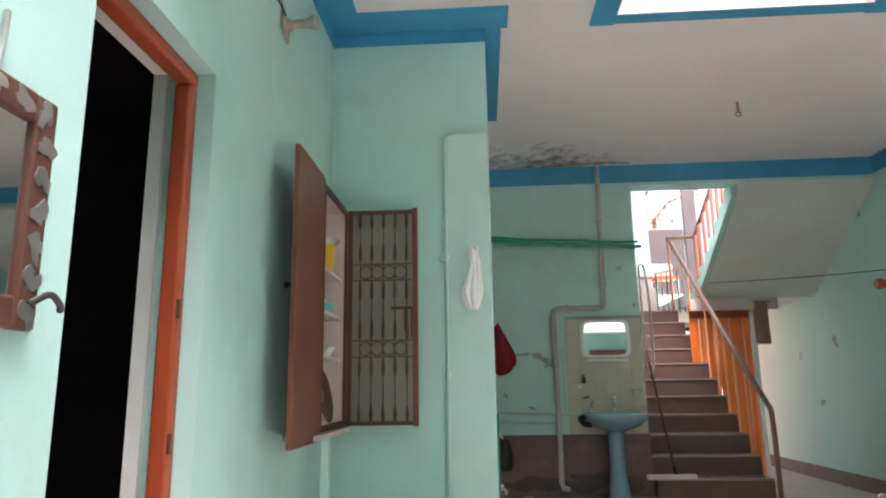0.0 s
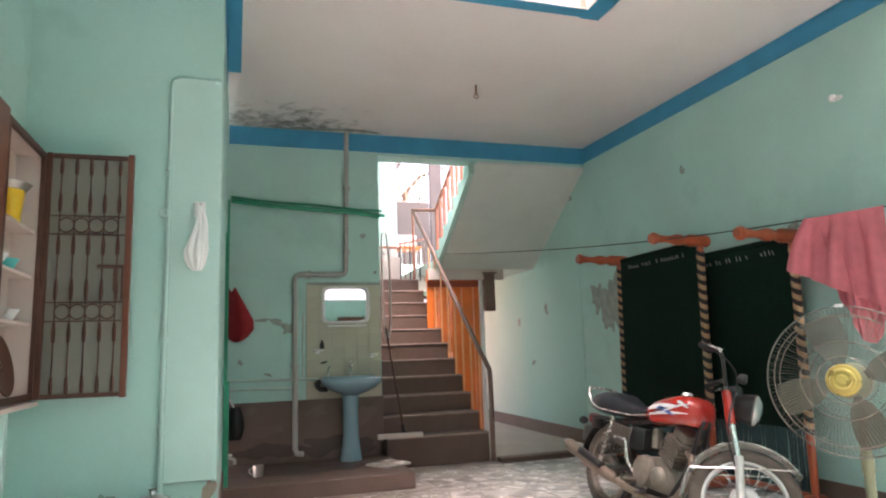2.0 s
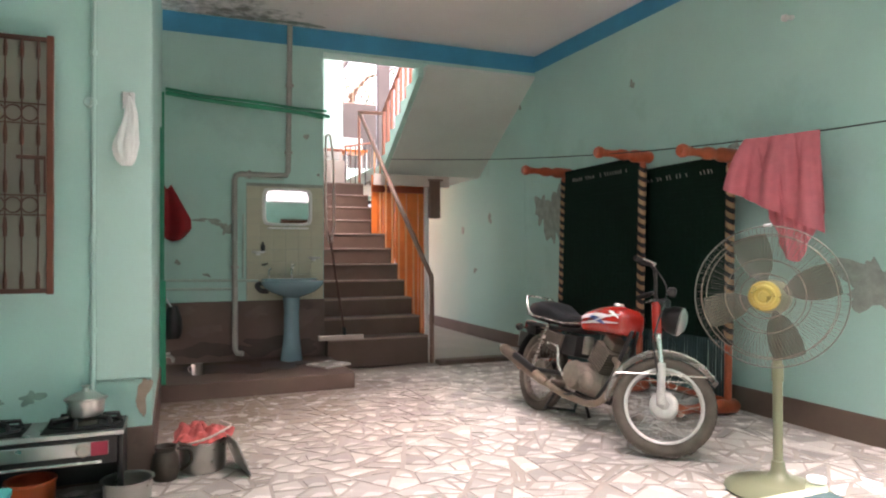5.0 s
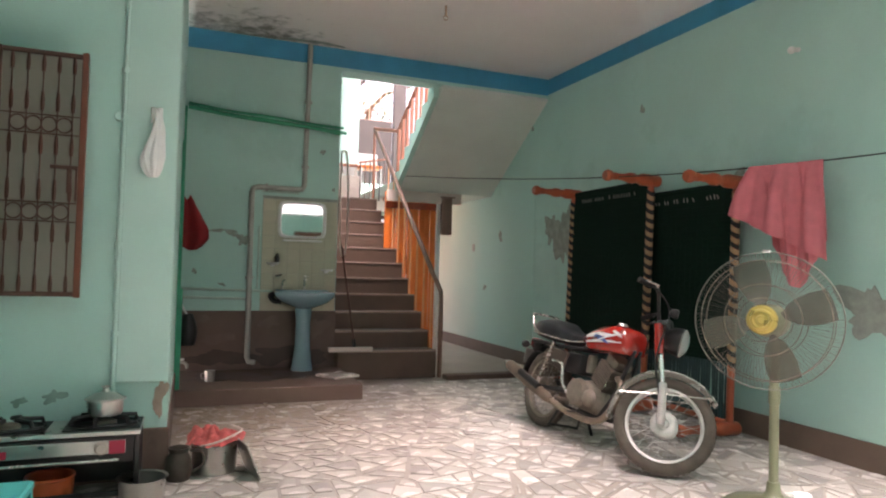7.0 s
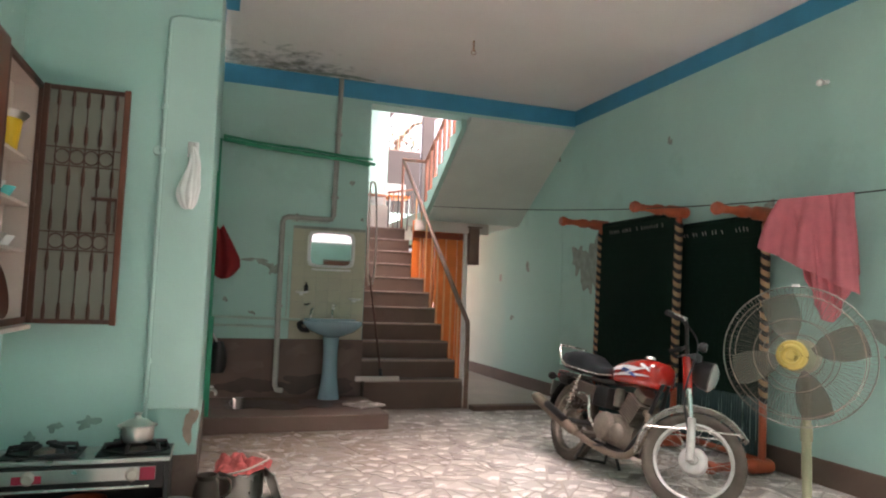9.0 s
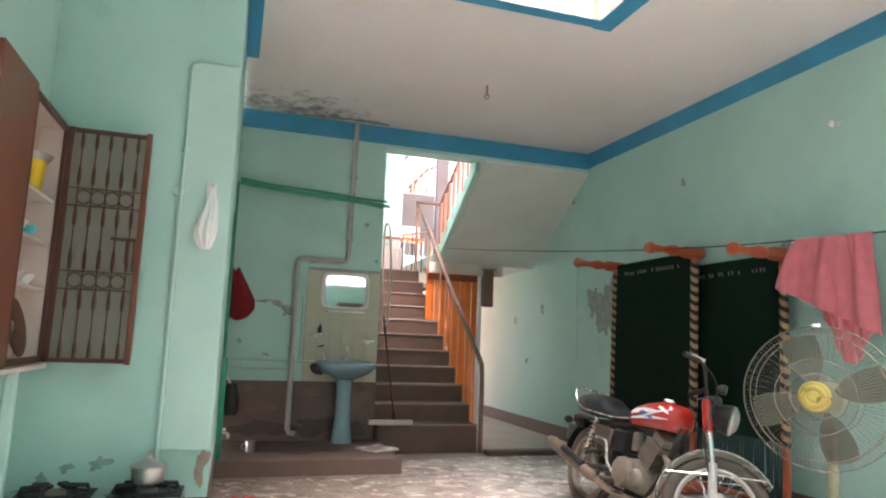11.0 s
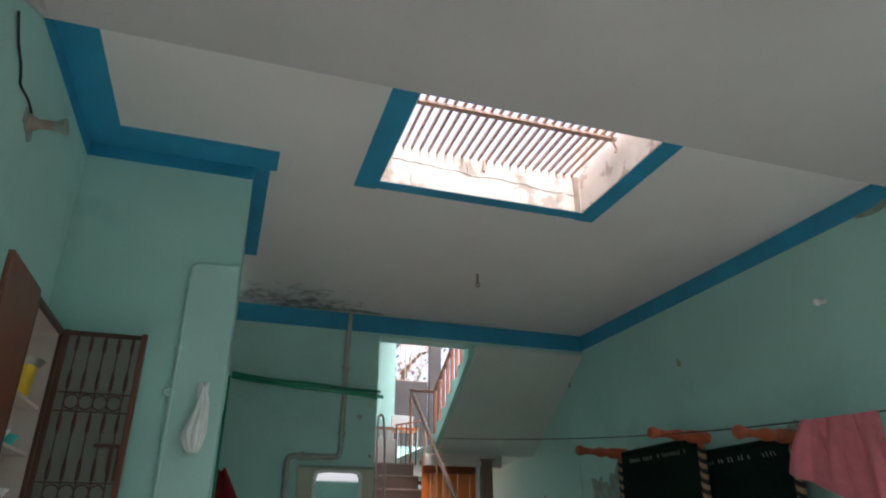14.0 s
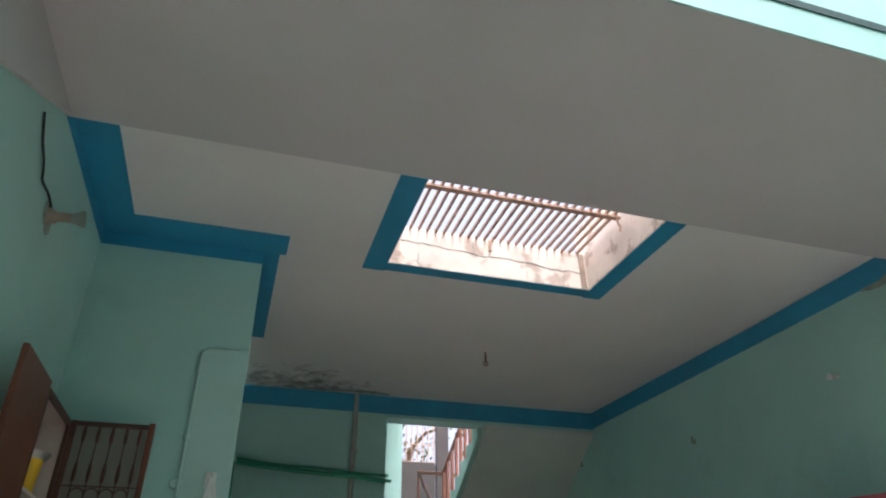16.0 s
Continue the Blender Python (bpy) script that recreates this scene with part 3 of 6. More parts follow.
for x, z, a, b, s in ((0.40, 1.42, 0.05, 0.018, 1), (0.55, 1.44, 0.08, 0.014, 2), (0.68, 1.42, 0.06, 0.028, 5), (0.78, 1.36, 0.05, 0.06, 7), (1.52, 2.27, 0.02, 0.03, 8), (0.35, 1.05, 0.02, 0.025, 11), (0.60, 0.93, 0.03, 0.015, 12), (1.64, 1.9, 0.012, 0.02, 13)):
    part("peeled_patch", blob((x, YB, z), BU, BV, a, b, s, 0.003 + 0.0006 * (s % 9)), BARE, wall_rear, "bare grey cement where paint peeled")
for x, z, a, b, s in ((0.18, 0.42, 0.03, 0.085, 2),):
    part("peeled_patch", blob((x, YP, z), BU, BV, a, b, s, 0.006), RAW, wall_room, "broken plaster at the wall's foot")
for x, z, a, b, s in ((-0.45, 0.42, 0.03, 0.02, 31), (-0.30, 0.44, 0.045, 0.03, 32), (-0.12, 0.39, 0.04, 0.02, 33), (-0.55, 0.36, 0.03, 0.03, 34), (0.05, 0.31, 0.05, 0.02, 35)):
    part("peeled_patch", blob((x, YP, z), BU, BV, a, b, s, 0.002), DAMP, wall_room, "dark damp mark")
# smoother plaster chase over the conduit
structure("plaster_chase", boxes((-0.03, XP - 0.002, YP - 0.026, YP - 0.0006, 0.50, 2.60), bevel=0.006), PATCH, "paler plastered strip beside the conduit", "wall")
structure("slab_haunch", loft(bmesh.new(), [[(x, 3.60, 3.22), (x, 2.20, 2.47), (x, 2.20, 3.19), (x, 3.58, 3.25)] for x in (XL + 0.001, XL + 0.03)]), SLAB, "off-white plastered top of the wall", "wall")

# ---- doorway with orange frame ----
door = thing("door_frame", pose(0, 0, 0), "orange-red painted wooden door frame set in the doorway", "door frame")
part("jamb", onebox(-0.838, -0.778, DY1 - 0.052, DY1 - 0.001, 0, DZ - 0.052, bevel=0.01), ORANGE, door)
part("jamb", onebox(-0.838, -0.778, DY0 + 0.001, DY0 + 0.052, 0, DZ - 0.052, bevel=0.01), ORANGE, door)
part("head", onebox(-0.838, -0.778, DY0 + 0.001, DY1 - 0.001, DZ - 0.051, DZ - 0.001, bevel=0.008), ORANGE, door)
for z in (0.95, 1.35):
    part("hinge", bar((-0.776, DY1 - 0.045, z), (-0.776, DY1 - 0.045, z + 0.06), 0.007), DARKWOOD, door, "small dark hinge")

# ---- framed mirror on the left wall ----
mir = thing("wall_mirror", pose(XL, 2.04, 1.477), "rectangular mirror in a dark carved frame with shell inlay", "mirror")
part("glass", onebox(0.012, 0.016, -0.14, 0.165, -0.17, 0.17, bevel=0), GLASS, mir, "clear mirror glass")
for nm, s in (("frame_side", (0.001, 0.028, 0.165, 0.225, -0.23, 0.23)), ("frame_side", (0.001, 0.028, -0.20, -0.14, -0.23, 0.23)), ("frame_rail", (0.001, 0.028, -0.14, 0.165, 0.17, 0.23)), ("frame_rail", (0.001, 0.028, -0.14, 0.165, -0.23, -0.17))):
    part(nm, onebox(*s, bevel=0.006), DARKWOOD, mir)
rnd = random.Random(5)
for i in range(7):
    part("inlay", blob((0.0275, 0.195 + rnd.uniform(-0.008, 0.008), -0.20 + i * 0.066), (0, 1, 0), (0, 0, 1), 0.022, 0.024, i + 40, 0.003, 14), STEEL, mir, "grey shell inlay")
for i in range(4):
    part("inlay", blob((0.0275, -0.10 + i * 0.075, 0.2), (0, 1, 0), (0, 0, 1), 0.025, 0.02, i + 60, 0.003, 14), STEEL, mir, "grey shell inlay")
part("clip", tube(bmesh.new(), smooth_line([(0.03, 0.20, -0.18), (0.05, 0.225, -0.16), (0.055, 0.25, -0.175), (0.05, 0.262, -0.19)]), [0.007] * 18 + [0.004], 8), BLACK, mir, "dark metal clip", True)
part("hanger", tube(bmesh.new(), [(0.006, 0.07, 0.23), (0.006, 0.08, 0.29), (0.008, 0.08, 0.36)], 0.006, 8), BARE, mir, "grey hanging cord")

# ---- broken lamp holder with its wire ----
hold = thing("lamp_holder", pose(XL, 3.765, 2.775), "broken brownish lamp holder on the wall with a bare wire", "lamp holder")
part("base", blob((0, 0, 0), (0, 1, 0), (0, 0, 1), 0.06, 0.05, 12, 0.012, 26, 0.35), BARE, hold)
part("neck", tube(bmesh.new(), smooth_line([(0.0, -0.01, 0.0), (0.03, 0.0, 0.005), (0.07, 0.005, 0.012), (0.10, 0.01, 0.014)]), [0.042] * 4 + [0.03] * 4 + [0.021] * 99, 14), RAW, hold, "brown bakelite neck", True)
part("socket", lathe(bmesh.new(), [(0, 0), (0.02, 0), (0.026, 0.02), (0.04, 0.055), (0.037, 0.055), (0.022, 0.02), (0, 0.01)], 18, pose(0.095, 0.01, 0.013, 0, 84, 0)), BARE, hold, "greyish chipped socket", True)
part("wire", tube(bmesh.new(), smooth_line([(0.02, -0.04, 0.03), (0.014, -0.10, 0.055), (0.012, -0.21, 0.05), (0.012, -0.235, 0.075), (0.012, -0.27, 0.11), (0.012, -0.31, 0.13), (0.012, -0.36, 0.16), (0.01, -0.43, 0.24)]), 0.006, 6), BLACK, hold, "dark twisted bare wire")

# ---- cupboard hung on the left wall ----
XC, CY0, CY1, CZ0, CZ1 = -0.585, 4.08, 4.655, 0.94, 2.12
cup = thing("wall_cupboard", pose(0, 0, 0), "brown wooden wall cupboard standing open with crockery inside", "cupboard")
for s in ((XL + 0.001, XC - 0.02, CY0, CY0 + 0.02, CZ0, CZ1), (XL + 0.001, XC - 0.02, CY1 - 0.02, CY1, CZ0, CZ1), (XL + 0.001, XC - 0.02, CY0 + 0.02, CY1 - 0.02, CZ1 - 0.02, CZ1), (XL + 0.001, XC - 0.02, CY0 + 0.02, CY1 - 0.02, CZ0, CZ0 + 0.02), (XL + 0.001, XL + 0.006, CY0 + 0.02, CY1 - 0.02, CZ0 + 0.02, CZ1 - 0.02)):
    part("carcass_panel", onebox(*s, bevel=0), INSIDE, cup, "pale painted inside")
for z in (1.28, 1.50, 1.715):
    part("shelf", onebox(XL + 0.006, XC - 0.03, CY0 + 0.02, CY1 - 0.02, z, z + 0.016, bevel=0.002), INSIDE, cup)
for s in ((XC - 0.02, XC, CY0, CY0 + 0.03, CZ0, CZ1), (XC - 0.02, XC, CY1 - 0.03, CY1, CZ0, CZ1), (XC - 0.02, XC, CY0 + 0.03, CY1 - 0.03, CZ1 - 0.03, CZ1), (XC - 0.02, XC, CY0 + 0.03, CY1 - 0.03, CZ0, CZ0 + 0.03)):
    part("face_frame", onebox(*s, bevel=0.003), DARKWOOD, cup)
leaf = part("door", onebox(-0.012, 0.012, -0.460, 0, CZ0 - 0.035, CZ1 + 0.025, bevel=0.004), WOOD, cup, "plain brown wooden door folded back")
leaf.matrix_basis = pose(XC - 0.012, CY0 + 0.005, 0, 0, 0, 0.4)
part("knob", lathe(bmesh.new(), [(0, 0), (0.008, 0), (0.006, 0.012), (0.014, 0.02), (0.012, 0.03), (0, 0.033)], 14, pose(-0.012, -0.435, 1.55, 0, -90, 0)), BLACK, leaf, "small dark knob", True)
# the far door: a glazed leaf behind an iron grille
gl = part("grille_door", boxes((XC, -0.195, CY1 - 0.012, CY1 - 0.008, CZ0, CZ1 + 0.005)), material("frosted_panel", (0.20, 0.20, 0.165), 0.5, vary=0.12, scale=3, bump=0.1), cup, "brown framed leaf with a dark iron grille")
for s in ((XC, XC + 0.028, CZ0, CZ1 + 0.005), (-0.222, -0.194, CZ0 - 0.006, CZ1 + 0.012)):
    part("stile", onebox(s[0], s[1], CY1 - 0.024, CY1 + 0.004, s[2], s[3], bevel=0.003), DARKWOOD if s[0] < -0.4 else WOOD, gl)
for z in (CZ0, CZ1 - 0.02):
    part("rail", onebox(XC + 0.028, -0.222, CY1 - 0.022, CY1 + 0.002, z, z + 0.022, bevel=0.003), DARKWOOD, gl)
gx0, gx1 = XC + 0.03, -0.224
GY = CY1 - 0.02
for i in range(5):
    x = gx0 + (i + 0.62) * (gx1 - gx0) / 5.1
    part("grille_bar", bar((x, GY, CZ0 + 0.02), (x, GY, CZ1 - 0.02), 0.0035, 6), DARKWOOD, gl)
    for z0, z1 in ((CZ0 + 0.022, CZ0 + 0.10), (1.20, 1.29), (1.40, 1.50), (1.62, 1.71), (1.83, 1.92), (CZ1 - 0.10, CZ1 - 0.022)):
        part("grille_spear", tube(bmesh.new(), [(x, GY, z0), (x, GY, (z0 + z1) / 2), (x, GY, z1)], [0.0085, 0.0105, 0.0065], 6), DARKWOOD, gl)
for zc in (1.345, 1.765):
    for i in range(4):
        x = gx0 + (i + 1.12) * (gx1 - gx0) / 5.1
        part("grille_ring", tube(bmesh.new(), [(x + 0.033 * math.cos(a * math.pi / 8), GY - 0.004, zc + 0.036 * math.sin(a * math.pi / 8)) for a in range(16)], 0.0035, 5, closed=True), DARKWOOD, gl)
    for dz in (-0.045, 0.045):
        part("grille_cross_bar", bar((gx0, GY - 0.003, zc + dz), (gx1, GY - 0.003, zc + dz), 0.003, 5), DARKWOOD, gl)
part("latch", boxes((-0.34, -0.222, GY - 0.012, GY - 0.005, 1.555, 1.572), (-0.268, -0.248, GY - 0.012, GY - 0.005, 1.44, 1.556), (-0.232, -0.222, GY - 0.012, GY - 0.005, 1.40, 1.556), bevel=0.002), DARKWOOD, gl, "dark iron latch")
# marble board and prop under the cupboard
sh = thing("shelf_board", pose(0, 0, 0), "pale stone shelf under the cupboard on a mint green post", "shelf")
part("board", onebox(XL + 0.001, XC + 0.02, CY0 - 0.12, CY1, CZ0 - 0.028, CZ0 - 0.006, bevel=0.003), INSIDE, sh)
part("post", onebox(XC - 0.05, XC - 0.01, 4.30, 4.34, 0.0, CZ0 - 0.029, bevel=0.004), PATCH, sh, "mint green painted post")
# crockery
cupobj = thing("plastic_funnel", pose(XC - 0.078, 4.44, 1.733) @ Matrix.Diagonal((1, 1.35, 1.15, 1)), "yellow plastic beaker under a steel bowl", "beaker")
part("beaker", lathe(bmesh.new(), [(0, 0), (0.034, 0), (0.048, 0.13), (0.045, 0.13), (0.032, 0.006), (0, 0.006)], 20), YELLOW, cupobj, "", True)
part("bowl", lathe(bmesh.new(), [(0, 0.131), (0.05, 0.131), (0.072, 0.155), (0.074, 0.155), (0.052, 0.128), (0, 0.128)], 24), STEEL, cupobj, "steel bowl", True)
for i, (y, z, r, mt, nm) in enumerate(((4.25, 1.518, 0.055, WHITE, "white"), (4.42, 1.518, 0.05, CYAN, "green"), (4.30, 1.296, 0.06, STEEL, "steel"), (4.45, 1.296, 0.055, WHITE, "white"))):
    bw = thing("bowl", pose(XC - 0.078, y, z), f"{nm} bowl on the cupboard shelf", "bowl", "bowls in the cupboard")
    part("dish", lathe(bmesh.new(), [(0, 0), (r * 0.5, 0), (r, 0.05), (r - 0.004, 0.05), (r * 0.48, 0.006), (0, 0.006)], 22), mt, bw, "", True)
pl = thing("round_plate", pose(XC - 0.06, 4.33, 1.10, 0, 78, 0), "round dark red lacquered plate leaning in the cupboard", "plate")
part("dish", lathe(bmesh.new(), [(0, 0), (0.09, 0), (0.135, 0.018), (0.132, 0.022), (0.088, 0.005), (0, 0.005)], 30), DARKWOOD, pl, "", True)
part("motif", lathe(bmesh.new(), [(0, 0.006), (0.03, 0.006), (0.03, 0.008), (0, 0.008)], 18), STEEL, pl)

# ---- white bag on the wall ----
def bag_shape(u, v):
    a = u * 2 * math.pi
    w = 0.058 * (0.12 + 0.88 * min(1.0, v / 0.68) ** 0.8) * math.sqrt(max(0.06, 1 - max(0, v - 0.7) ** 2 / 0.105))
    w *= 1 + 0.16 * math.sin(5 * a + 2 * v) * (1 - 0.4 * v) + 0.12 * math.sin(9 * a - 6 * v) + 0.10 * math.sin(3 * a + 14 * v) * max(0, v - 0.4)
    return (w * math.cos(a) - 0.010 * v + 0.012 * math.sin(v * 6), -0.03 + 0.55 * w * math.sin(a) - 0.012 * v, 0.165 - 0.385 * v)


bag = thing("plastic_bag", pose(0.118, YP - 0.042, 1.745) @ Matrix.Diagonal((0.88, 0.9, 0.88, 1)), "crumpled white plastic bag hanging on a wall hook", "bag")
part("sack", sheet(48, 26, bag_shape, 0.002), BAG, bag, "", True)
part("handle", tube(bmesh.new(), smooth_line([(-0.03, -0.02, 0.10), (-0.012, -0.016, 0.17), (0.0, -0.01, 0.185), (0.015, -0.016, 0.17), (0.035, -0.02, 0.10)]), 0.005, 6), BAG, bag)
part("hook_plate", onebox(-0.035, 0.03, 0.0, 0.016, 0.13, 0.20, bevel=0.006), BAG, bag)
part("nail", bar((0, 0.018, 0.183), (0, -0.02, 0.186), 0.003, 6), DARKWOOD, bag, "dark nail")

# ---- conduits and pipes ----
def pipe_run(name, pts, r, mat, label, clips=(), category="pipe", clipmat=None):
    ob = thing(name, pose(0, 0, 0), label, category)
    part("tube", tube(bmesh.new(), pts, r, 10), mat, ob, "", True)
    for c, d in clips:
        part("clip", bar(Vector(c) - Vector(d) * 0.012, Vector(c) + Vector(d) * 0.012, r * 1.5, 10), clipmat or mat, ob)
    return ob


pipe_run("conduit", [(XP - 0.002, YP - 0.014, 2.60), (0.0, YP - 0.014, 2.60), (-0.03, YP - 0.014, 2.585), (-0.035, YP - 0.014, 2.55), (-0.04, YP - 0.014, 0.45)], 0.0135, PATCH, "mint green painted conduit on the wall", [((-0.038, YP - 0.014, z), (0, 0, 1)) for z in (2.1, 1.86, 1.2, 0.75)] + [((0.19, YP - 0.014, 2.60), (1, 0, 0))])
part("junction_box", lathe(bmesh.new(), [(0, 0), (0.026, 0), (0.026, 0.02), (0.022, 0.026), (0, 0.026)], 16, pose(-0.06, YP - 0.001, 1.86, 90, 0, 0)), PATCH, bpy.data.objects["conduit"])
PB = YB - 0.03
pipe_run("drain_pipe", [(1.36, PB, HR - 0.01), (1.34, PB, 1.92), (1.32, PB, 1.88), (1.27, PB, 1.875), (0.90, PB, 1.875), (0.86, PB, 1.86), (0.845, PB, 1.82), (0.85, PB - 0.01, 0.24), (0.865, PB - 0.03, 0.20), (0.92, PB - 0.05, 0.195)], 0.026, GREYPIPE, "grey painted drain pipe running down the rear wall", [((1.355, PB, 2.75), (0, 0, 1)), ((1.345, PB, 2.1), (0, 0, 1)), ((0.98, PB, 1.875), (1, 0, 0)), ((0.848, PB, 1.0), (0, 0, 1))])
pipe_run("supply_pipe", [(0.94, YB - 0.012, 1.84), (1.30, YB - 0.012, 1.84)], 0.009, PIPE, "thin painted water pipe under the drain pipe")
pipe_run("supply_pipe", [(0.24, YB - 0.016, 0.885), (0.82, YB - 0.016, 0.875), (1.06, YB - 0.016, 0.87)], 0.012, PIPE, "pale painted water pipe along the wall", [((0.5, YB - 0.016, 0.88), (1, 0, 0))])
pipe_run("supply_pipe", [(0.24, YB - 0.016, 0.805), (0.82, YB - 0.016, 0.795)], 0.012, PIPE, "pale painted water pipe along the wall", [((0.6, YB - 0.016, 0.80), (1, 0, 0))])
pipe_run("supply_pipe", [(0.93, YB - 0.014, 1.50), (0.925, YB - 0.014, 0.90)], 0.010, PIPE, "thin painted riser beside the tiles", [((0.927, YB - 0.014, 1.45), (0, 0, 1))])
hose = thing("garden_hose", pose(0, 0, 0), "green hoses stretched along the rear wall", "hose")
for k, (dz, r) in enumerate(((0.0, 0.017), (0.032, 0.013), (-0.012, 0.012))):
    part("strand", tube(bmesh.new(), smooth_line([(XP + 0.03, YB - 0.04, 2.585 + dz), (0.6, YB - 0.05, 2.545 + dz), (1.05, YB - 0.055, 2.52 + dz * 1.2), (1.45, YB - 0.06, 2.495 + dz), (XO + 0.05 - 0.03 * k, YB - 0.05, 2.475 + dz * 1.6)]), r, 8), GREEN, hose, "", True)
# green door leaf on the side of the projecting room
gd = thing("green_door", pose(0, 0, 0), "green painted door and frame in the side wall", "door")
part("frame", boxes((XP + 0.001, XP + 0.022, 6.62, 6.69, 0, 2.10), (XP + 0.001, XP + 0.022, 7.44, 7.50, 0.13, 2.56)), GREEN, gd)
part("leaf", onebox(XP + 0.001, XP + 0.045, 6.60, 6.66, 0.0, 0.92, bevel=0.004), GREEN, gd)

# ---- washing corner ----
structure("tile_backing", boxes((0.955, XO - 0.005, YB - 0.006, YB - 0.0006, 0.68, 1.80)), BARE, "grey grout behind the tiles", "wall")
tb = bpy.data.objects["tile_backing"]
tme = finish("tile", onebox(-0.0595, 0.0595, -0.009, 0, -0.0595, 0.0595, bevel=0.002), TILE)
for i in range(6):
    for j in range(9):
        t = new("tile", tme)
        t.location = (0.955 + 0.0606 + i * 0.121, YB - 0.006, 0.742 + j * 0.121)
        t.parent = tb
m = thing("bathroom_mirror", pose(1.335, YB - 0.015, 1.575), "small mirror in a white plastic frame with a shelf", "mirror")
fr = bmesh.new()
lathe(fr, [(1, 0), (1.0, 0.028), (0.92, 0.032), (0.86, 0.014), (0.86, 0)], 32, pose(0, 0, 0, 90, 0, 0), ring=True)
for v in fr.verts:
    a = math.atan2(v.co.z, v.co.x)
    rr = math.hypot(v.co.x, v.co.z)
    c, s = math.cos(a), math.sin(a)
    k = (abs(c) ** 8 + abs(s) ** 8) ** (-1 / 8)
    v.co.x, v.co.z = c * k * rr * 0.236, s * k * rr * 0.182
part("frame", fr, WHITE, m, "", True)
part("glass", onebox(-0.212, 0.212, -0.010, -0.006, -0.163, 0.163, bevel=0), GLASS, m)
part("shelf", onebox(-0.19, 0.19, -0.10, -0.002, -0.215, -0.198, bevel=0.006), WHITE, m, "white plastic shelf")
bs = thing("wash_basin", pose(1.345, YB - 0.024, 0.05), "pale blue ceramic pedestal wash basin", "basin")
rings = []
for k, (sx, sy, z) in enumerate(((0.06, 0.05, 0.665), (0.13, 0.11, 0.69), (0.215, 0.165, 0.725), (0.268, 0.205, 0.77), (0.285, 0.215, 0.80), (0.285, 0.215, 0.822), (0.272, 0.205, 0.83), (0.24, 0.17, 0.826), (0.20, 0.14, 0.78), (0.12, 0.09, 0.71), (0.03, 0.03, 0.695))):
    rings.append([(sx * math.copysign(abs(math.cos(a)) ** 0.75, math.cos(a)), -0.222 + sy * math.copysign(abs(math.sin(a)) ** 0.75, math.sin(a)), z) for a in [2 * math.pi * q / 32 for q in range(32)]])
part("bowl", loft(bmesh.new(), rings), BASIN, bs, "", True)
part("deck", onebox(-0.26, 0.26, -0.09, -0.002, 0.77, 0.84, bevel=0.012), BASIN, bs, "", True)
part("pedestal", lathe(bmesh.new(), [(0, 0.075), (0.105, 0.075), (0.098, 0.12), (0.075, 0.3), (0.07, 0.52), (0.078, 0.63), (0.085, 0.70), (0, 0.70)], 24, pose(0, -0.17, 0)), BASIN, bs, "", True)
part("tap", tube(bmesh.new(), smooth_line([(0.02, -0.05, 0.84), (0.02, -0.055, 0.93), (0.02, -0.075, 0.96), (0.02, -0.115, 0.955), (0.02, -0.125, 0.93)]), 0.011, 10), CHROME, bs, "chrome tap", True)
part("tap_handle", onebox(0.012, 0.06, -0.056, -0.044, 0.965, 0.98, bevel=0.004), CHROME, bs)
part("tap", tube(bmesh.new(), smooth_line([(-0.19, -0.05, 0.84), (-0.19, -0.05, 0.91), (-0.17, -0.06, 0.94)]), 0.010, 10), CHROME, bs, "chrome tap", True)
part("trap", tube(bmesh.new(), smooth_line([(-0.25, -0.04, 0.80), (-0.30, -0.06, 0.78), (-0.27, -0.07, 0.73), (-0.20, -0.06, 0.72)]), 0.024, 10), BLACK, bs, "dark rubber hose", True)
for x, z in ((1.06, 1.13), (1.585, 1.075)):
    sd_ = thing("soap_dish", pose(x, YB - 0.016, z), "small white soap dish fixed to the tiles", "soap dish", "soap dishes")
    part("dish", lathe(bmesh.new(), [(0, 0), (0.045, 0), (0.06, 0.018), (0.056, 0.02), (0.04, 0.006), (0, 0.006)], 20, Matrix.Translation((0, -0.05, 0)) @ Matrix.Diagonal((1.1, 0.7, 1, 1))), WHITE, sd_, "", True)
    part("bracket", onebox(-0.02, 0.02, -0.02, 0.0, -0.02, 0.012, bevel=0.003), WHITE, sd_)
bt = thing("soap_bottle", pose(1.10, YB - 0.065, 1.152), "dark bottle on the soap dish", "bottle")
part("flask", lathe(bmesh.new(), [(0, 0), (0.02, 0), (0.022, 0.05), (0.01, 0.065), (0.01, 0.085), (0, 0.085)], 14), BLACK, bt, "", True)
tw = thing("toothbrush_holder", pose(1.115, YB - 0.014, 1.02), "dark tap fitting on the tiles", "tap")
part("valve", bar((0, 0, 0), (0, -0.06, 0.0), 0.014, 10), CHROME, tw)
part("handle", bar((-0.03, -0.06, 0.0), (0.03, -0.06, 0.012), 0.008, 8), BLACK, tw)


dado = bpy.data.objects["dado_rear"]
for x, z, a, b, sd_, mt in ((0.62, 0.235, 0.27, 0.075, 51, WET), (1.12, 0.25, 0.20, 0.09, 52, WET), (1.50, 0.23, 0.12, 0.07, 53, WET), (0.58, 0.42, 0.16, 0.045, 54, DRIED), (1.47, 0.50, 0.13, 0.10, 55, DRIED), (1.05, 0.57, 0.10, 0.05, 56, DRIED), (0.40, 0.60, 0.10, 0.04, 57, DRIED)):
    part("stain", blob((x, YB - 0.022, z), BU, BV, a, b, sd_, 0.0015 + 0.0005 * (sd_ % 3), rough=0.4), mt, dado, "dark damp stain" if mt is WET else "paler dried stain")
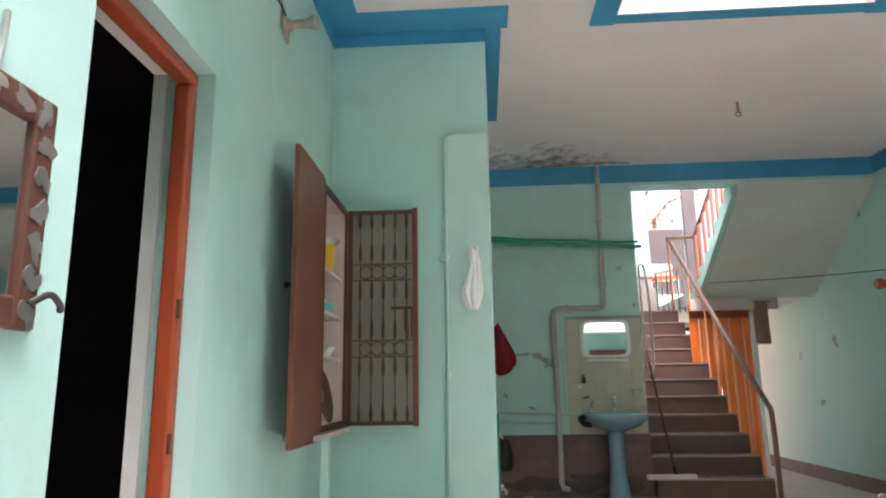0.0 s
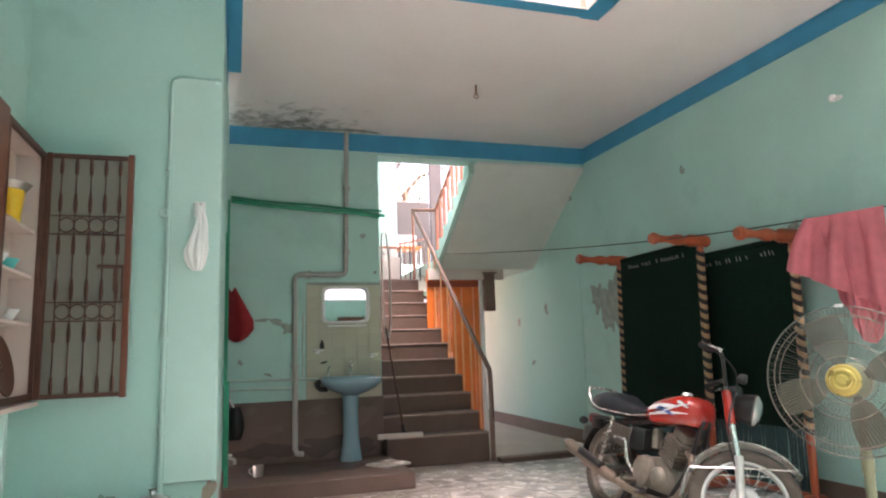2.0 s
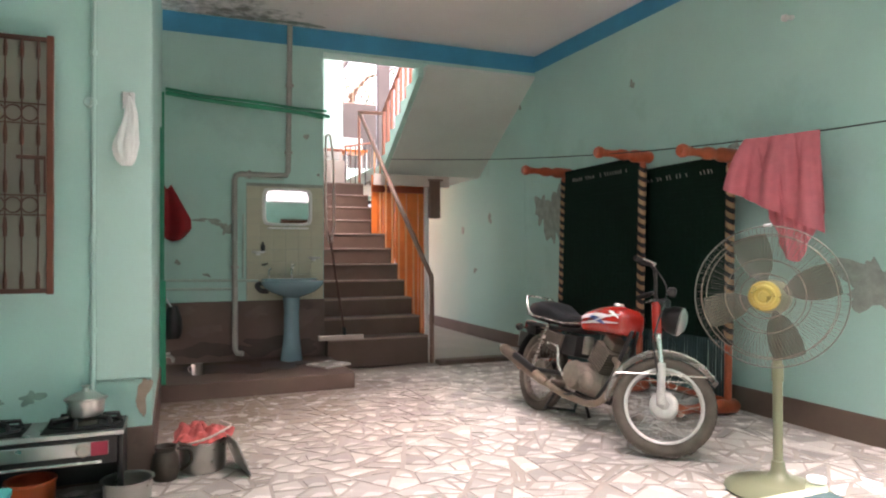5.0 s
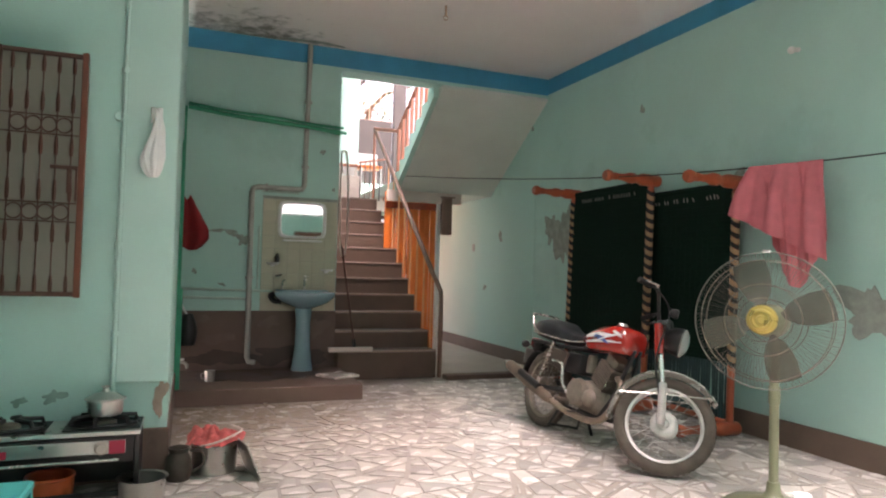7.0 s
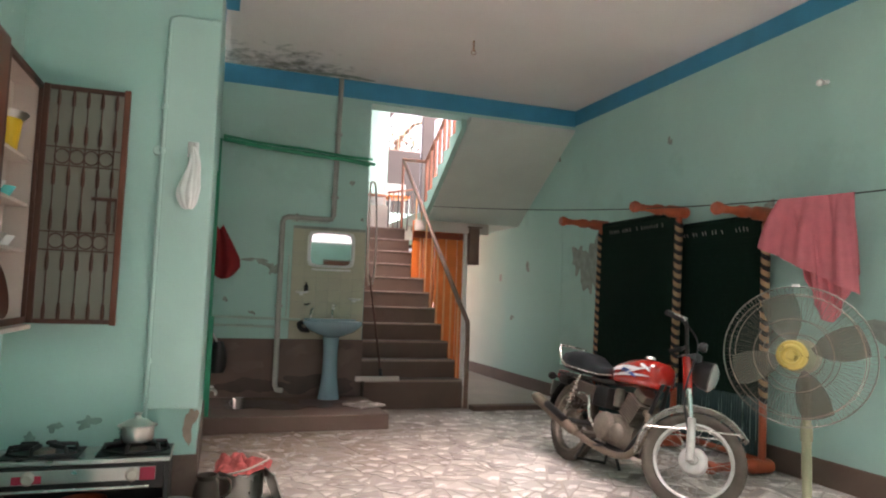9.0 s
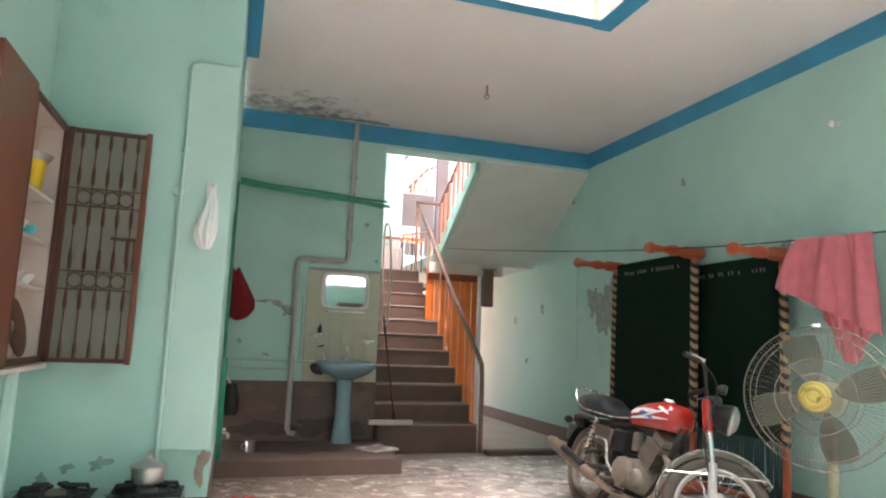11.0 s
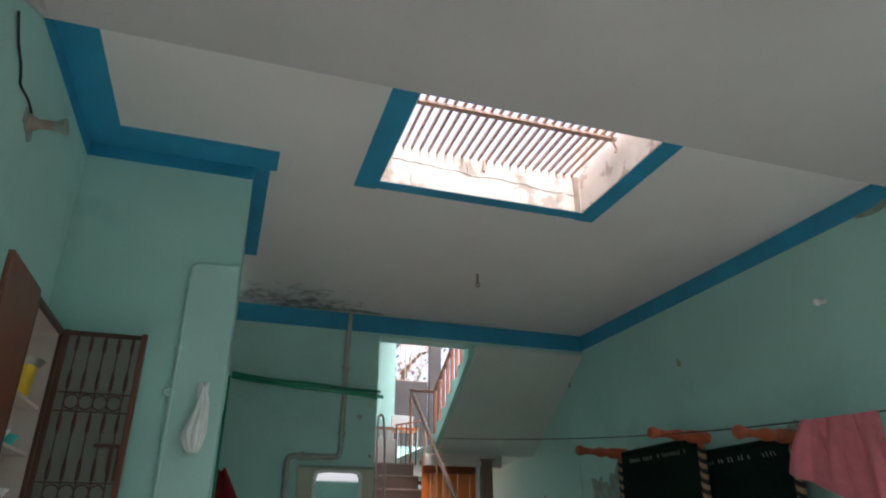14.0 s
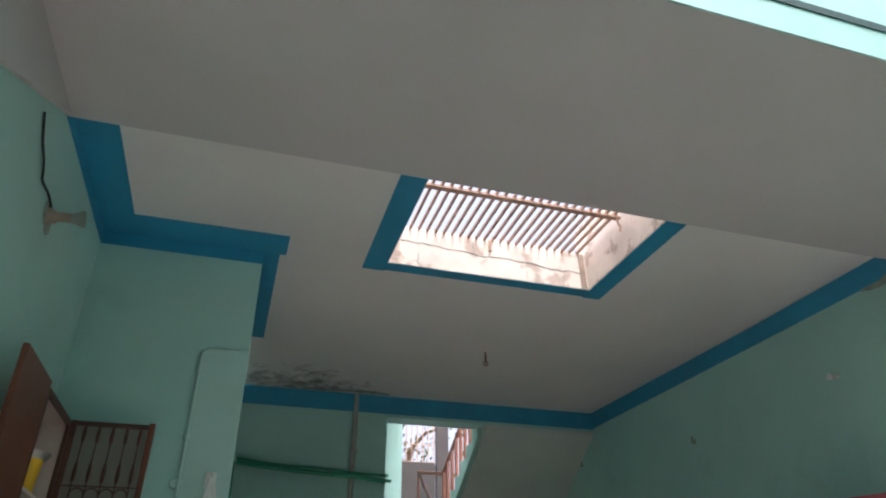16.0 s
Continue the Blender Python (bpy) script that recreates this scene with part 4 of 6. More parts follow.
plat = bpy.data.objects["platform"]
for x, y, a, b, sd_ in ((0.72, 7.12, 0.36, 0.26, 61), (1.22, 7.18, 0.24, 0.22, 62)):
    part("stain", blob((x, y, 0.125), (1, 0, 0), (0, 1, 0), a, b, sd_, 0.0015 + 0.0005 * (sd_ % 3), rough=0.4), WET, plat, "wet dark patch")


# ---- door in the wall behind the eye ----
fd = thing("front_door", pose(0, YFRONT, 0), "closed dark red wooden front door", "door")
part("leaf", onebox(2.75, 3.65, 0.003, 0.045, 0.004, 2.0, bevel=0.006), WOOD, fd)
for z0, z1 in ((0.15, 0.9), (1.02, 1.86)):
    for x0, x1 in ((2.84, 3.15), (3.25, 3.56)):
        part("panel", onebox(x0, x1, 0.046, 0.058, z0, z1, bevel=0.006), WOOD, fd)
part("handle", bar((2.82, 0.075, 0.98), (2.82, 0.075, 1.12), 0.009, 8), STEEL, fd)


# ---- red cloth on a peg ----
def red_cloth(u, v):
    w = 0.03 + 0.115 * min(1, v * 1.5) - 0.05 * max(0, v - 0.85) / 0.15
    return ((u - 0.35) * 2 * w + 0.03 * v, -0.05 - 0.03 * math.sin(u * 9 + v * 2) * (0.3 + v) + 0.02 * v, 0.2 - 0.47 * v - 0.05 * math.sin(u * 3.0))


rc = thing("red_cloth", pose(0.255, YB - 0.01, 1.56), "dark red cloth hanging on a wall peg", "cloth")
part("cloth", sheet(18, 18, red_cloth, 0.004), REDCLOTH, rc, "", True)
part("peg", bar((-0.03, 0.008, 0.2), (-0.03, -0.05, 0.205), 0.006, 8), STEEL, rc, "steel peg")
bb = thing("black_bag", pose(XP + 0.09, 7.0, 0.56), "black bag hanging beside the green door", "bag")
part("sack", sheet(16, 12, lambda u, v: (0.075 * math.cos(u * 6.283) * (0.5 + 0.5 * math.sin(v * 2.6)), 0.09 * math.sin(u * 6.283) * (0.5 + 0.5 * math.sin(v * 2.6)), 0.13 - 0.26 * v), 0.003), BLACK, bb, "", True)
part("strap", tube(bmesh.new(), smooth_line([(0, -0.03, 0.11), (-0.05, 0, 0.2), (0, 0.03, 0.11)]), 0.008, 6), WHITE, bb)
ft = thing("floor_tap", pose(XP + 0.004, 6.95, 0.24), "short pale water tap low on the wall", "tap")
part("spout", tube(bmesh.new(), smooth_line([(0, 0, 0.05), (0.06, -0.01, 0.05), (0.09, -0.01, 0.03), (0.09, -0.01, 0.0)]), 0.013, 10), GREYPIPE, ft, "", True)
part("handle", onebox(0.03, 0.07, -0.03, 0.02, 0.068, 0.08, bevel=0.004), WHITE, ft)
mug = thing("steel_mug", pose(0.50, 6.95, 0.126), "small steel mug on the washing platform", "mug")
part("cup", lathe(bmesh.new(), [(0, 0), (0.04, 0), (0.045, 0.09), (0.042, 0.09), (0.037, 0.004), (0, 0.004)], 20), STEEL, mug, "", True)
part("handle", tube(bmesh.new(), smooth_line([(-0.042, 0, 0.075), (-0.068, 0, 0.06), (-0.064, 0, 0.03), (-0.042, 0, 0.02)]), 0.004, 6), STEEL, mug)
slabw = thing("stone_slab", pose(1.62, 6.95, 0.13, 0, 0, 28), "pale marble slab lying on the washing platform", "slab")
part("stone", onebox(-0.17, 0.12, -0.13, 0.14, 0.0, 0.02, bevel=0.004), MARBLE, slabw)

# ---- broom and hoses by the stairs ----
br = thing("floor_wiper", pose(0, 0, 0), "floor wiper with a dark handle leaning by the stairs", "wiper")
part("handle", bar((1.86, 7.42, 0.34), (1.735, 7.575, 1.35), 0.011, 8), DARKWOOD, br)
part("head", onebox(1.60, 2.04, 7.385, 7.435, 0.29, 0.335, bevel=0.006), INSIDE, br, "pale wooden head")
part("socket", bar((1.86, 7.42, 0.33), (1.852, 7.43, 0.41), 0.018, 8), BLACK, br)
hl = thing("hanging_hose", pose(0, 0, 0), "pale loop of hose hanging at the wall's edge", "hose")
part("loop", tube(bmesh.new(), smooth_line([(1.725, 7.66, 2.28), (1.715, 7.62, 1.8), (1.725, 7.6, 1.32), (1.755, 7.58, 1.24), (1.79, 7.6, 1.4), (1.80, 7.64, 1.9), (1.785, 7.68, 2.26), (1.755, 7.68, 2.32), (1.725, 7.66, 2.28)]), 0.010, 8), INSIDE, hl, "", True)
part("hook", bar((1.688, 7.68, 2.30), (1.77, 7.68, 2.315), 0.005, 6), STEEL, hl)

# ---- stair railing ----
rl = thing("stair_railing", pose(0, 0, 0), "worn reddish-brown stair railing with a bent newel", "railing")
XRL = 2.76
zr = lambda y: Z1 + (y - Y1) / TREAD * RISE
part("newel", tube(bmesh.new(), smooth_line([(XRL + 0.02, 7.46, 0.0), (XRL + 0.02, 7.46, 0.8), (XRL + 0.01, 7.50, 0.93), (XRL - 0.01, 7.62, 1.06)], 5), 0.024, 10), RAIL, rl, "", True)
part("handrail", tube(bmesh.new(), [(XRL - 0.01, 7.62, 1.06), (2.68, 9.95, 3.08)], 0.026, 10), RAIL, rl, "", True)
for i in range(0, 8):
    y = Y1 + (i + 0.55) * TREAD
    zt = 1.06 + (y - 7.62) * (3.08 - 1.06) / (9.95 - 7.62)
    part("baluster", onebox(SXB - 0.03, SXB - 0.012, y - 0.009, y + 0.009, Z1 + i * RISE + 0.001, zt - 0.01, bevel=0.003), BALUSTER, rl, "orange baluster coloured paler for the sun on it")
# orange boarded door under the landing
od = thing("orange_partition", pose(0, 0, 0), "bright orange boarded partition under the landing", "partition")
for i in range(9):
    x = 2.62 + i * 0.078
    part("board", onebox(x, x + 0.073, 9.12 + 0.012 * (i % 2), 9.145 + 0.012 * (i % 2), 0.0, 2.12, bevel=0.004), CURTAIN, od)
part("rail", onebox(2.62, 3.31, 9.095, 9.118, 1.90, 1.98, bevel=0.004), ORANGE, od)
part("post", onebox(3.325, 3.37, 9.08, 9.15, 0.0, 2.12, bevel=0.004), WHITE, od, "pale edge post")
wb = thing("meter_box", pose(3.43, 9.05, 1.80), "dark brown wooden meter box on the post", "box")
part("case", onebox(-0.07, 0.07, -0.05, 0.05, -0.22, 0.26, bevel=0.006), RAIL, wb)
part("lid", onebox(-0.09, 0.10, -0.07, 0.06, 0.262, 0.28, bevel=0.004), RAIL, wb)
sw = thing("light_switch", pose(XR, 9.6, 1.45), "small grey light switch on the wall", "switch")
part("plate", onebox(-0.012, -0.001, -0.035, 0.035, -0.05, 0.05, bevel=0.003), GREYPIPE, sw)

# ---- upper storey seen through the stair opening ----
up = thing("upper_railing", pose(0, 0, 0), "peach painted railing of the upper flight", "railing")
XU = 2.80
zz = [(9.10, 2.14)]
for i in range(7):
    zz += [(9.14 - i * 0.2, 2.36 + i * 0.13), (8.94 - i * 0.2, 2.36 + i * 0.13)]
zz += [(7.74, 3.13), (7.74, 3.02)]
part("stringer", loft(bmesh.new(), [[(x, y, z) for y, z in zz] for x in (XU - 0.06, XU - 0.001)]), PALEMINT, up, "pale mint stepped stringer")
for i in range(8):
    y = 9.08 - i * 0.17
    z = 2.30 + (9.12 - y) * 0.60
    part("baluster", onebox(XU - 0.05, XU - 0.015, y - 0.022, y + 0.022, z, 2.89 + (9.12 - y) * 0.57, bevel=0.004), PEACH, up)
part("handrail", tube(bmesh.new(), [(XU - 0.03, 9.12, 2.90), (XU - 0.03, 7.86, 3.61)], 0.024, 8), PEACH, up)
part("crossbar", tube(bmesh.new(), [(2.68, 9.95, 3.08), (XU - 0.03, 9.12, 2.90)], 0.022, 8), PEACH, up)
part("post", bar((2.68, 9.95, 2.1), (2.68, 9.95, 3.08), 0.018, 8), PEACH, up)
rb = thing("landing_railing", pose(0, 0, 0), "thin dark railing at the landing's edge", "railing")
for i in range(6):
    x = 2.50 + i * 0.07
    part("baluster", bar((x, 10.0, ZTOP - 0.02), (x, 10.0, ZTOP + 0.52), 0.008, 6), RAIL if i % 2 else BLACK, rb)
part("top_rail", bar((2.48, 10.0, ZTOP + 0.50), (2.88, 10.0, ZTOP + 0.58), 0.013, 8), PEACH, rb)
tb_ = thing("side_table", pose(2.34, 10.75, ZTOP), "old pale table on the landing", "table")
part("tabletop", onebox(-0.30, 0.26, -0.2, 0.25, 0.52, 0.56, bevel=0.006), PEACH, tb_)
for x in (-0.27, 0.23):
    for y in (-0.17, 0.22):
        part("leg", onebox(x - 0.02, x + 0.02, y - 0.02, y + 0.02, 0, 0.52, bevel=0.004), INSIDE, tb_)
part("apron", onebox(-0.25, 0.21, -0.185, -0.165, 0.40, 0.52, bevel=0.003), STEEL, tb_)
cr = thing("storage_crate", pose(2.30, 10.45, ZTOP), "pale painted wooden crate on the landing", "crate")
part("crate_body", onebox(-0.28, 0.3, -0.12, 0.12, 0.0, 0.36, bevel=0.008), INSIDE, cr)
ch = thing("low_chair", pose(2.80, 10.75, ZTOP + 0.17), "white chair with an orange seat on the landing", "chair")
part("seat", onebox(-0.16, 0.18, -0.16, 0.16, 0.36, 0.40, bevel=0.008), CURTAIN, ch)
part("backrest", onebox(-0.16, 0.18, 0.13, 0.16, 0.40, 0.62, bevel=0.008), WHITE, ch)
for x in (-0.14, 0.16):
    for y in (-0.14, 0.14):
        part("leg", bar((x, y, 0), (x, y, 0.36), 0.016, 8), WHITE, ch)
# far yard: end wall with a big barred arch, steel sheet and a tree behind
structure("terrace", boxes((-3.0, 3.2, YEND + 0.2, 13.8, 1.6, 1.75), (-3.0, 8.0, 15.5, 24, 1.6, 1.75), (SXA - 0.4, 2.70, Y1 + NST * TREAD, YEND + 0.2, ZTOP - 0.2, ZTOP - 0.01)), STEP, "cement terrace beyond the stairs", "terrace")
structure("wall_upper_left", boxes((SXA - 0.4, 2.80, 11.4, 11.6, ZTOP - 0.2, 5.0), (SXA - 0.24, SXA - 0.003, 10.4, 11.4, ZTOP - 0.2, 5.2)), PALEMINT, "sunlit pale mint wall at the stair head", "wall")
gate = thing("steel_gate", pose(0, 0, 0), "dark steel sheet gate with a barred upper part", "gate")
part("sheet", onebox(2.66, 3.62, 12.3, 12.33, 2.0, 3.75, bevel=0.004), GREYDOOR, gate)
part("post", onebox(3.64, 3.86, 12.25, 12.36, 2.0, 5.2, bevel=0.01), GREYDOOR, gate)
part("arch", tube(bmesh.new(), smooth_line([(2.74, 12.3, 2.4), (2.76, 12.3, 3.4), (2.82, 12.3, 3.9), (2.95, 12.3, 4.25), (3.1, 12.3, 4.5)]), 0.045, 8), GREYDOOR, gate)
for i in range(9):
    part("grille_bar", bar((2.80 + i * 0.1, 12.31, 3.5), (2.80 + i * 0.1, 12.31, 5.0), 0.009, 6), RUST, gate)
for z in (3.75, 4.05, 4.4):
    part("grille_rail", bar((2.78, 12.31, z), (3.64, 12.31, z), 0.008, 6), RUST, gate)
tree = thing("tree", pose(4.3, 17.0, 1.75) @ Matrix.Diagonal((1.15, 1.15, 1.1, 1)), "bare leafy tree beyond the gate in hazy light", "tree")
rnd = random.Random(11)
part("trunk", tube(bmesh.new(), smooth_line([(0, 0, 0), (0.05, 0, 1.0), (-0.05, 0.1, 2.0), (0.1, 0, 3.0)]), [0.14] * 7 + [0.11] * 6 + [0.06] * 6, 8), BARK, tree)
crown = bmesh.new()
limbs = bmesh.new()
for i in range(16):
    a, h0 = rnd.uniform(0, 6.28), rnd.uniform(1.4, 3.0)
    ln = rnd.uniform(0.8, 1.6)
    p = [Vector((0, 0, h0)) + Vector((math.cos(a), math.sin(a), 0.5)) * ln * t + Vector((0, 0, 0.15 * math.sin(t * 5))) for t in (0, 0.35, 0.7, 1)]
    tube(limbs, p, [0.05, 0.035, 0.02, 0.008], 6)
    for k in range(70):
        q = p[rnd.randint(1, 3)] + Vector((rnd.gauss(0, 0.28), rnd.gauss(0, 0.28), rnd.gauss(0, 0.22)))
        r = rnd.uniform(0.03, 0.07)
        e = Euler((rnd.uniform(0, 6), rnd.uniform(0, 6), rnd.uniform(0, 6))).to_matrix()
        crown.faces.new([crown.verts.new(q + e @ Vector(c) * r) for c in ((-1, 0, 0), (0, -0.45, 0.1), (1, 0, 0), (0, 0.45, 0.1))])
part("limb", limbs, BARK, tree)
part("crown", crown, LEAF, tree)
structure("ground", onebox(-300, 300, -300, 300, -0.9, -0.6, bevel=0), MORTAR, "dusty ground round the house", "ground")

# ---- skylight bars ----
sg = thing("skylight_grille", pose(0, 0, 0), "rusty steel bar grille over the skylight", "grille")
ZB = H + 0.285
for i in range(24):
    x = SX0 + 0.03 + i * 0.0605
    part("bar", onebox(x - 0.0085, x + 0.0085, SY0 - 0.05, SY1 + 0.06, ZB, ZB + 0.018, bevel=0), RUST, sg)
for y in (4.13, SY1 + 0.02):
    part("cross_bar", onebox(SX0 - 0.04, 2.47, y - 0.02, y + 0.02, ZB - 0.022, ZB - 0.006, bevel=0), RUST, sg)
part("hook", tube(bmesh.new(), smooth_line([(2.44, 4.12, ZB), (2.445, 4.12, ZB - 0.05), (2.46, 4.12, ZB - 0.09), (2.45, 4.12, ZB - 0.12)]), 0.008, 6), RUST, sg)
part("hook", bar((1.74, SY1 - 0.02, ZB - 0.09), (1.74, SY1 - 0.02, ZB), 0.01, 6), RUST, sg)
# ceiling hook and hole round the pipe
hk = thing("ceiling_hook", pose(2.205, 6.03, H), "small rusty fan hook in the ceiling", "hook")
part("rod", bar((0, 0, 0), (0, 0, -0.09), 0.010, 8), RUST, hk)
part("eye", tube(bmesh.new(), [(0.02 * math.cos(a), 0, -0.10 + 0.02 * math.sin(a)) for a in [k * 0.785 for k in range(8)]], 0.005, 6, closed=True), RUST, hk)
part("pipe_hole", blob((1.40, YB - 0.10, HR - 0.004), (1, 0, 0), (0, -1, 0), 0.20, 0.045, 3, 0.004), BARE, bpy.data.objects["wall_rear"], "broken plaster round the pipe")
# small bulb on the right wall
lb = thing("wall_bulb", pose(XR, 4.26, 2.66) @ Matrix.Diagonal((0.75, 0.75, 0.75, 1)), "small white unlit bulb in a wall holder", "bulb")
part("holder", bar((0, 0, 0.01), (-0.05, 0, 0.0), 0.022, 12), WHITE, lb)
part("globe", lathe(bmesh.new(), [(0.001, 0), (0.02, 0.01), (0.033, 0.035), (0.03, 0.06), (0.001, 0.075)], 16, pose(-0.05, 0, 0, 0, -100, 0)), BAG, lb, "", True)
# dark rail on the upper court wall
structure("court_band", boxes((XL, XR, YS0 - 0.012, YS0 + 0.009, HL + 0.185, HL + 0.23)), TEALCLOTH, "dark green painted line on the upper court wall", "trim")


# ---- rope beds standing on end against the wall ----
def turned_leg(length=0.46):
    """A turned, lacquered bed leg along -x from its socket at the origin."""
    prof = [(0, -0.075), (0.042, -0.075), (0.05, -0.06), (0.05, 0.10), (0.038, 0.13), (0.032, 0.15), (0.043, 0.18), (0.045, 0.23), (0.03, 0.27), (0.026, 0.33), (0.032, 0.37), (0.03, 0.385), (0.044, 0.41), (0.048, 0.44), (0.036, length), (0, length)]
    return lathe(bmesh.new(), prof, 18, pose(0, 0, 0, 0, -90, 0))


def strap_mesh(mat):
    bmx = bmesh.new()
    a, b = [], []
    for k in range(12):
        c, s = math.cos(2 * math.pi * k / 12), math.sin(2 * math.pi * k / 12)
        a.append(bmx.verts.new((0.032 * c, 0.032 * s, 0.022 * s)))
        b.append(bmx.verts.new((0.032 * c, 0.032 * s, 0.022 * s + 0.037)))
    for k in range(12):
        bmx.faces.new((a[k], a[(k + 1) % 12], b[(k + 1) % 12], b[k]))
    return finish("strap", bmx, mat, True)


STRAPS = [strap_mesh(ROPE_BLACK), strap_mesh(ROPE_TAN)]


def rope_bed(place, w, h, lean, label, wrap_low=0.5, corners=4):
    bed = thing("rope_bed", place @ pose(0, 0, 0, 0, lean, 0), label, "bed", "rope beds against the wall")
    for y in (0, w):
        for z in (0.055, h):
            if corners == 3 and y > 0 and z > 1:
                continue
            leg = part("leg", turned_leg(), REDWOOD, bed, "turned red lacquered leg", True)
            leg.matrix_basis = pose(0, y, z)
        part("side_rail", bar((0, y, 0.08), (0, y, h - 0.02), 0.026, 12), REDWOOD, bed, "", True)
        for i in range(int((h - wrap_low - 0.06) / 0.038)):
            st = new("strap", STRAPS[i % 2])
            st.parent = bed
            st.location = (0, y, wrap_low + i * 0.038)
    for z in (0.09, h - 0.01):
        part("end_rail", bar((0, 0.03, z), (0, w - 0.03, z), 0.024, 10), REDWOOD if z < 1 else ROPE_DARK, bed, "", True)
    bmx = bmesh.new()
    n = int(w / 0.03)
    for i in range(n):
        y = 0.035 + i * (w - 0.07) / (n - 1)
        box(bmx, -0.009 + 0.004 * (i % 2), 0.003 + 0.004 * (i % 2), y - 0.0145, y + 0.0145, wrap_low, h - 0.13)
    for i in range(int((h - wrap_low - 0.13) / 0.03)):
        z = wrap_low + 0.01 + i * 0.03
        box(bmx, -0.013 + 0.003 * (i % 2), -0.006 + 0.003 * (i % 2), 0.034, w - 0.034, z, z + 0.022)
    tagged(part("webbing", bmx, ROPE_DARK, bed, "dark green woven webbing"), "", "", "", "stuff")
    bmx = bmesh.new()
    box(bmx, -0.010, 0.006, 0.034, w - 0.034, h - 0.129, h - 0.012)
    part("end_webbing", bmx, ROPE_DARK, bed)
    bmx = bmesh.new()
    rnd = random.Random(int(w * 100))
    for i in range(int(w / 0.036)):
        y = 0.12 + i * 0.036
        if y > w - 0.14 or rnd.random() < 0.35:
            continue
        tube(bmx, [(-0.014, y, h - 0.105), (-0.017, y + rnd.uniform(0.004, 0.014), h - 0.068 - rnd.uniform(0, 0.012))], 0.0034, 5)
    tagged(part("lacing", bmx, STRING, bed, "pale string lacing"), "", "", "", "stuff")
    bmx = bmesh.new()
    for i in range(int(w / 0.026)):
        y = 0.04 + i * 0.026
        tube(bmx, [(-0.004, y, 0.10), (-0.012 + 0.01 * rnd.random(), y + rnd.uniform(-0.01, 0.01), 0.3), (-0.006, y, wrap_low + 0.01)], 0.0095, 5)
    tagged(part("foot_webbing", bmx, TEALCLOTH, bed, "dark teal tension strings"), "", "", "", "stuff")
    return bed


rope_bed(pose(3.80, 5.47, 0), 1.17, 1.905, 1.7, "rope bed with dark green webbing standing on end by the wall")
rope_bed(pose(3.885, 4.63, 0), 1.07, 1.80, 1.5, "second rope bed standing on end with teal foot strings", corners=3)

# ---- clothes line with a towel ----
LA, LB = Vector((2.70, 8.55, 2.24)), Vector((XR, 3.232, 1.861))
ln = thing("clothes_line", pose(0, 0, 0), "thin dark cord strung across the room", "line")
line_pts = [LA.lerp(LB, t) + Vector((0, 0, -0.13 * 4 * t * (1 - t) * (0.6 + 0.5 * t))) for t in [i / 24 for i in range(25)]]
part("cord", tube(bmesh.new(), line_pts, 0.0045, 6), BLACK, ln)


def towel_layer(u0, u1, drop0, drop1, swing, seed, flare=0.10, peak=0.0):
    """A hanging layer between two places on the line; its lower edge slants from drop0 to drop1."""
    def f(u, v):
        t = u0 + (u1 - u0) * u
        p = LA.lerp(LB, t) + Vector((0, 0, -0.13 * 4 * t * (1 - t) * (0.6 + 0.5 * t)))
        drop = (drop0 + (drop1 - drop0) * u + peak * math.sin(math.pi * min(1, u * 1.05))) * v
        along = (LB - LA).normalized()
        side = Vector((-along.y, along.x, 0)).normalized()
        fold = 0.020 * math.sin(u * 15 + seed + 1.2 * v) + 0.012 * math.sin(u * 33 + seed * 2 - 2 * v)
        s = -side if side.x > 0 else side
        return p + Vector((0, 0, 0.006 - drop)) + s * (0.012 + swing * v + fold * min(1, v * 2.5 + 0.15)) - along * (flare * v * (1 - u) * (1 - v * 0.35)) + along * 0.03 * v * u
    return f


tw = thing("towel", pose(0, 0, 0), "pink terry towel draped over the clothes line", "towel")
part("front_layer", sheet(44, 26, towel_layer(0.786, 0.871, 0.33, 0.62, 0.03, 0.3, 0.20), 0.005), PINK, tw, "", True)
part("back_layer", sheet(44, 26, towel_layer(0.799, 0.866, 0.52, 0.50, -0.03, 1.7, -0.12, 0.28), 0.005), PINK, tw, "", True)

# ---- pedestal fan ----
FR, K = 0.32, 1.096
fan = thing("pedestal_fan", pose(2.822, 3.345, 0, 0, 0, -58), "pedestal fan with a wire cage, smoky blades and gold hub", "fan")
ZF = 0.92
FM = pose(0, 0, ZF, 86, 0, 0)
part("base", lathe(bmesh.new(), [(0, 0), (0.225, 0), (0.235, 0.015), (0.22, 0.03), (0.12, 0.055), (0.05, 0.075), (0.034, 0.10), (0.028, 0.15), (0, 0.15)], 36, pose(0.018, 0.12, 0)), FANPOST, fan, "", True)
part("pole", bar((0.018, 0.12, 0.08), (0.018, 0.12, ZF - 0.1), 0.022, 14), FANPOST, fan, "olive green pole", True)
part("collar", bar((0.018, 0.12, 0.52), (0.018, 0.12, 0.60), 0.027, 14), FANPOST, fan, "", True)
part("motor", lathe(bmesh.new(), [(0, 0.02), (0.06, 0.02), (0.08, 0.05), (0.08, 0.16), (0.05, 0.2), (0, 0.2)], 24, FM @ pose(0, 0, -0.22)), FANPOST, fan, "", True)
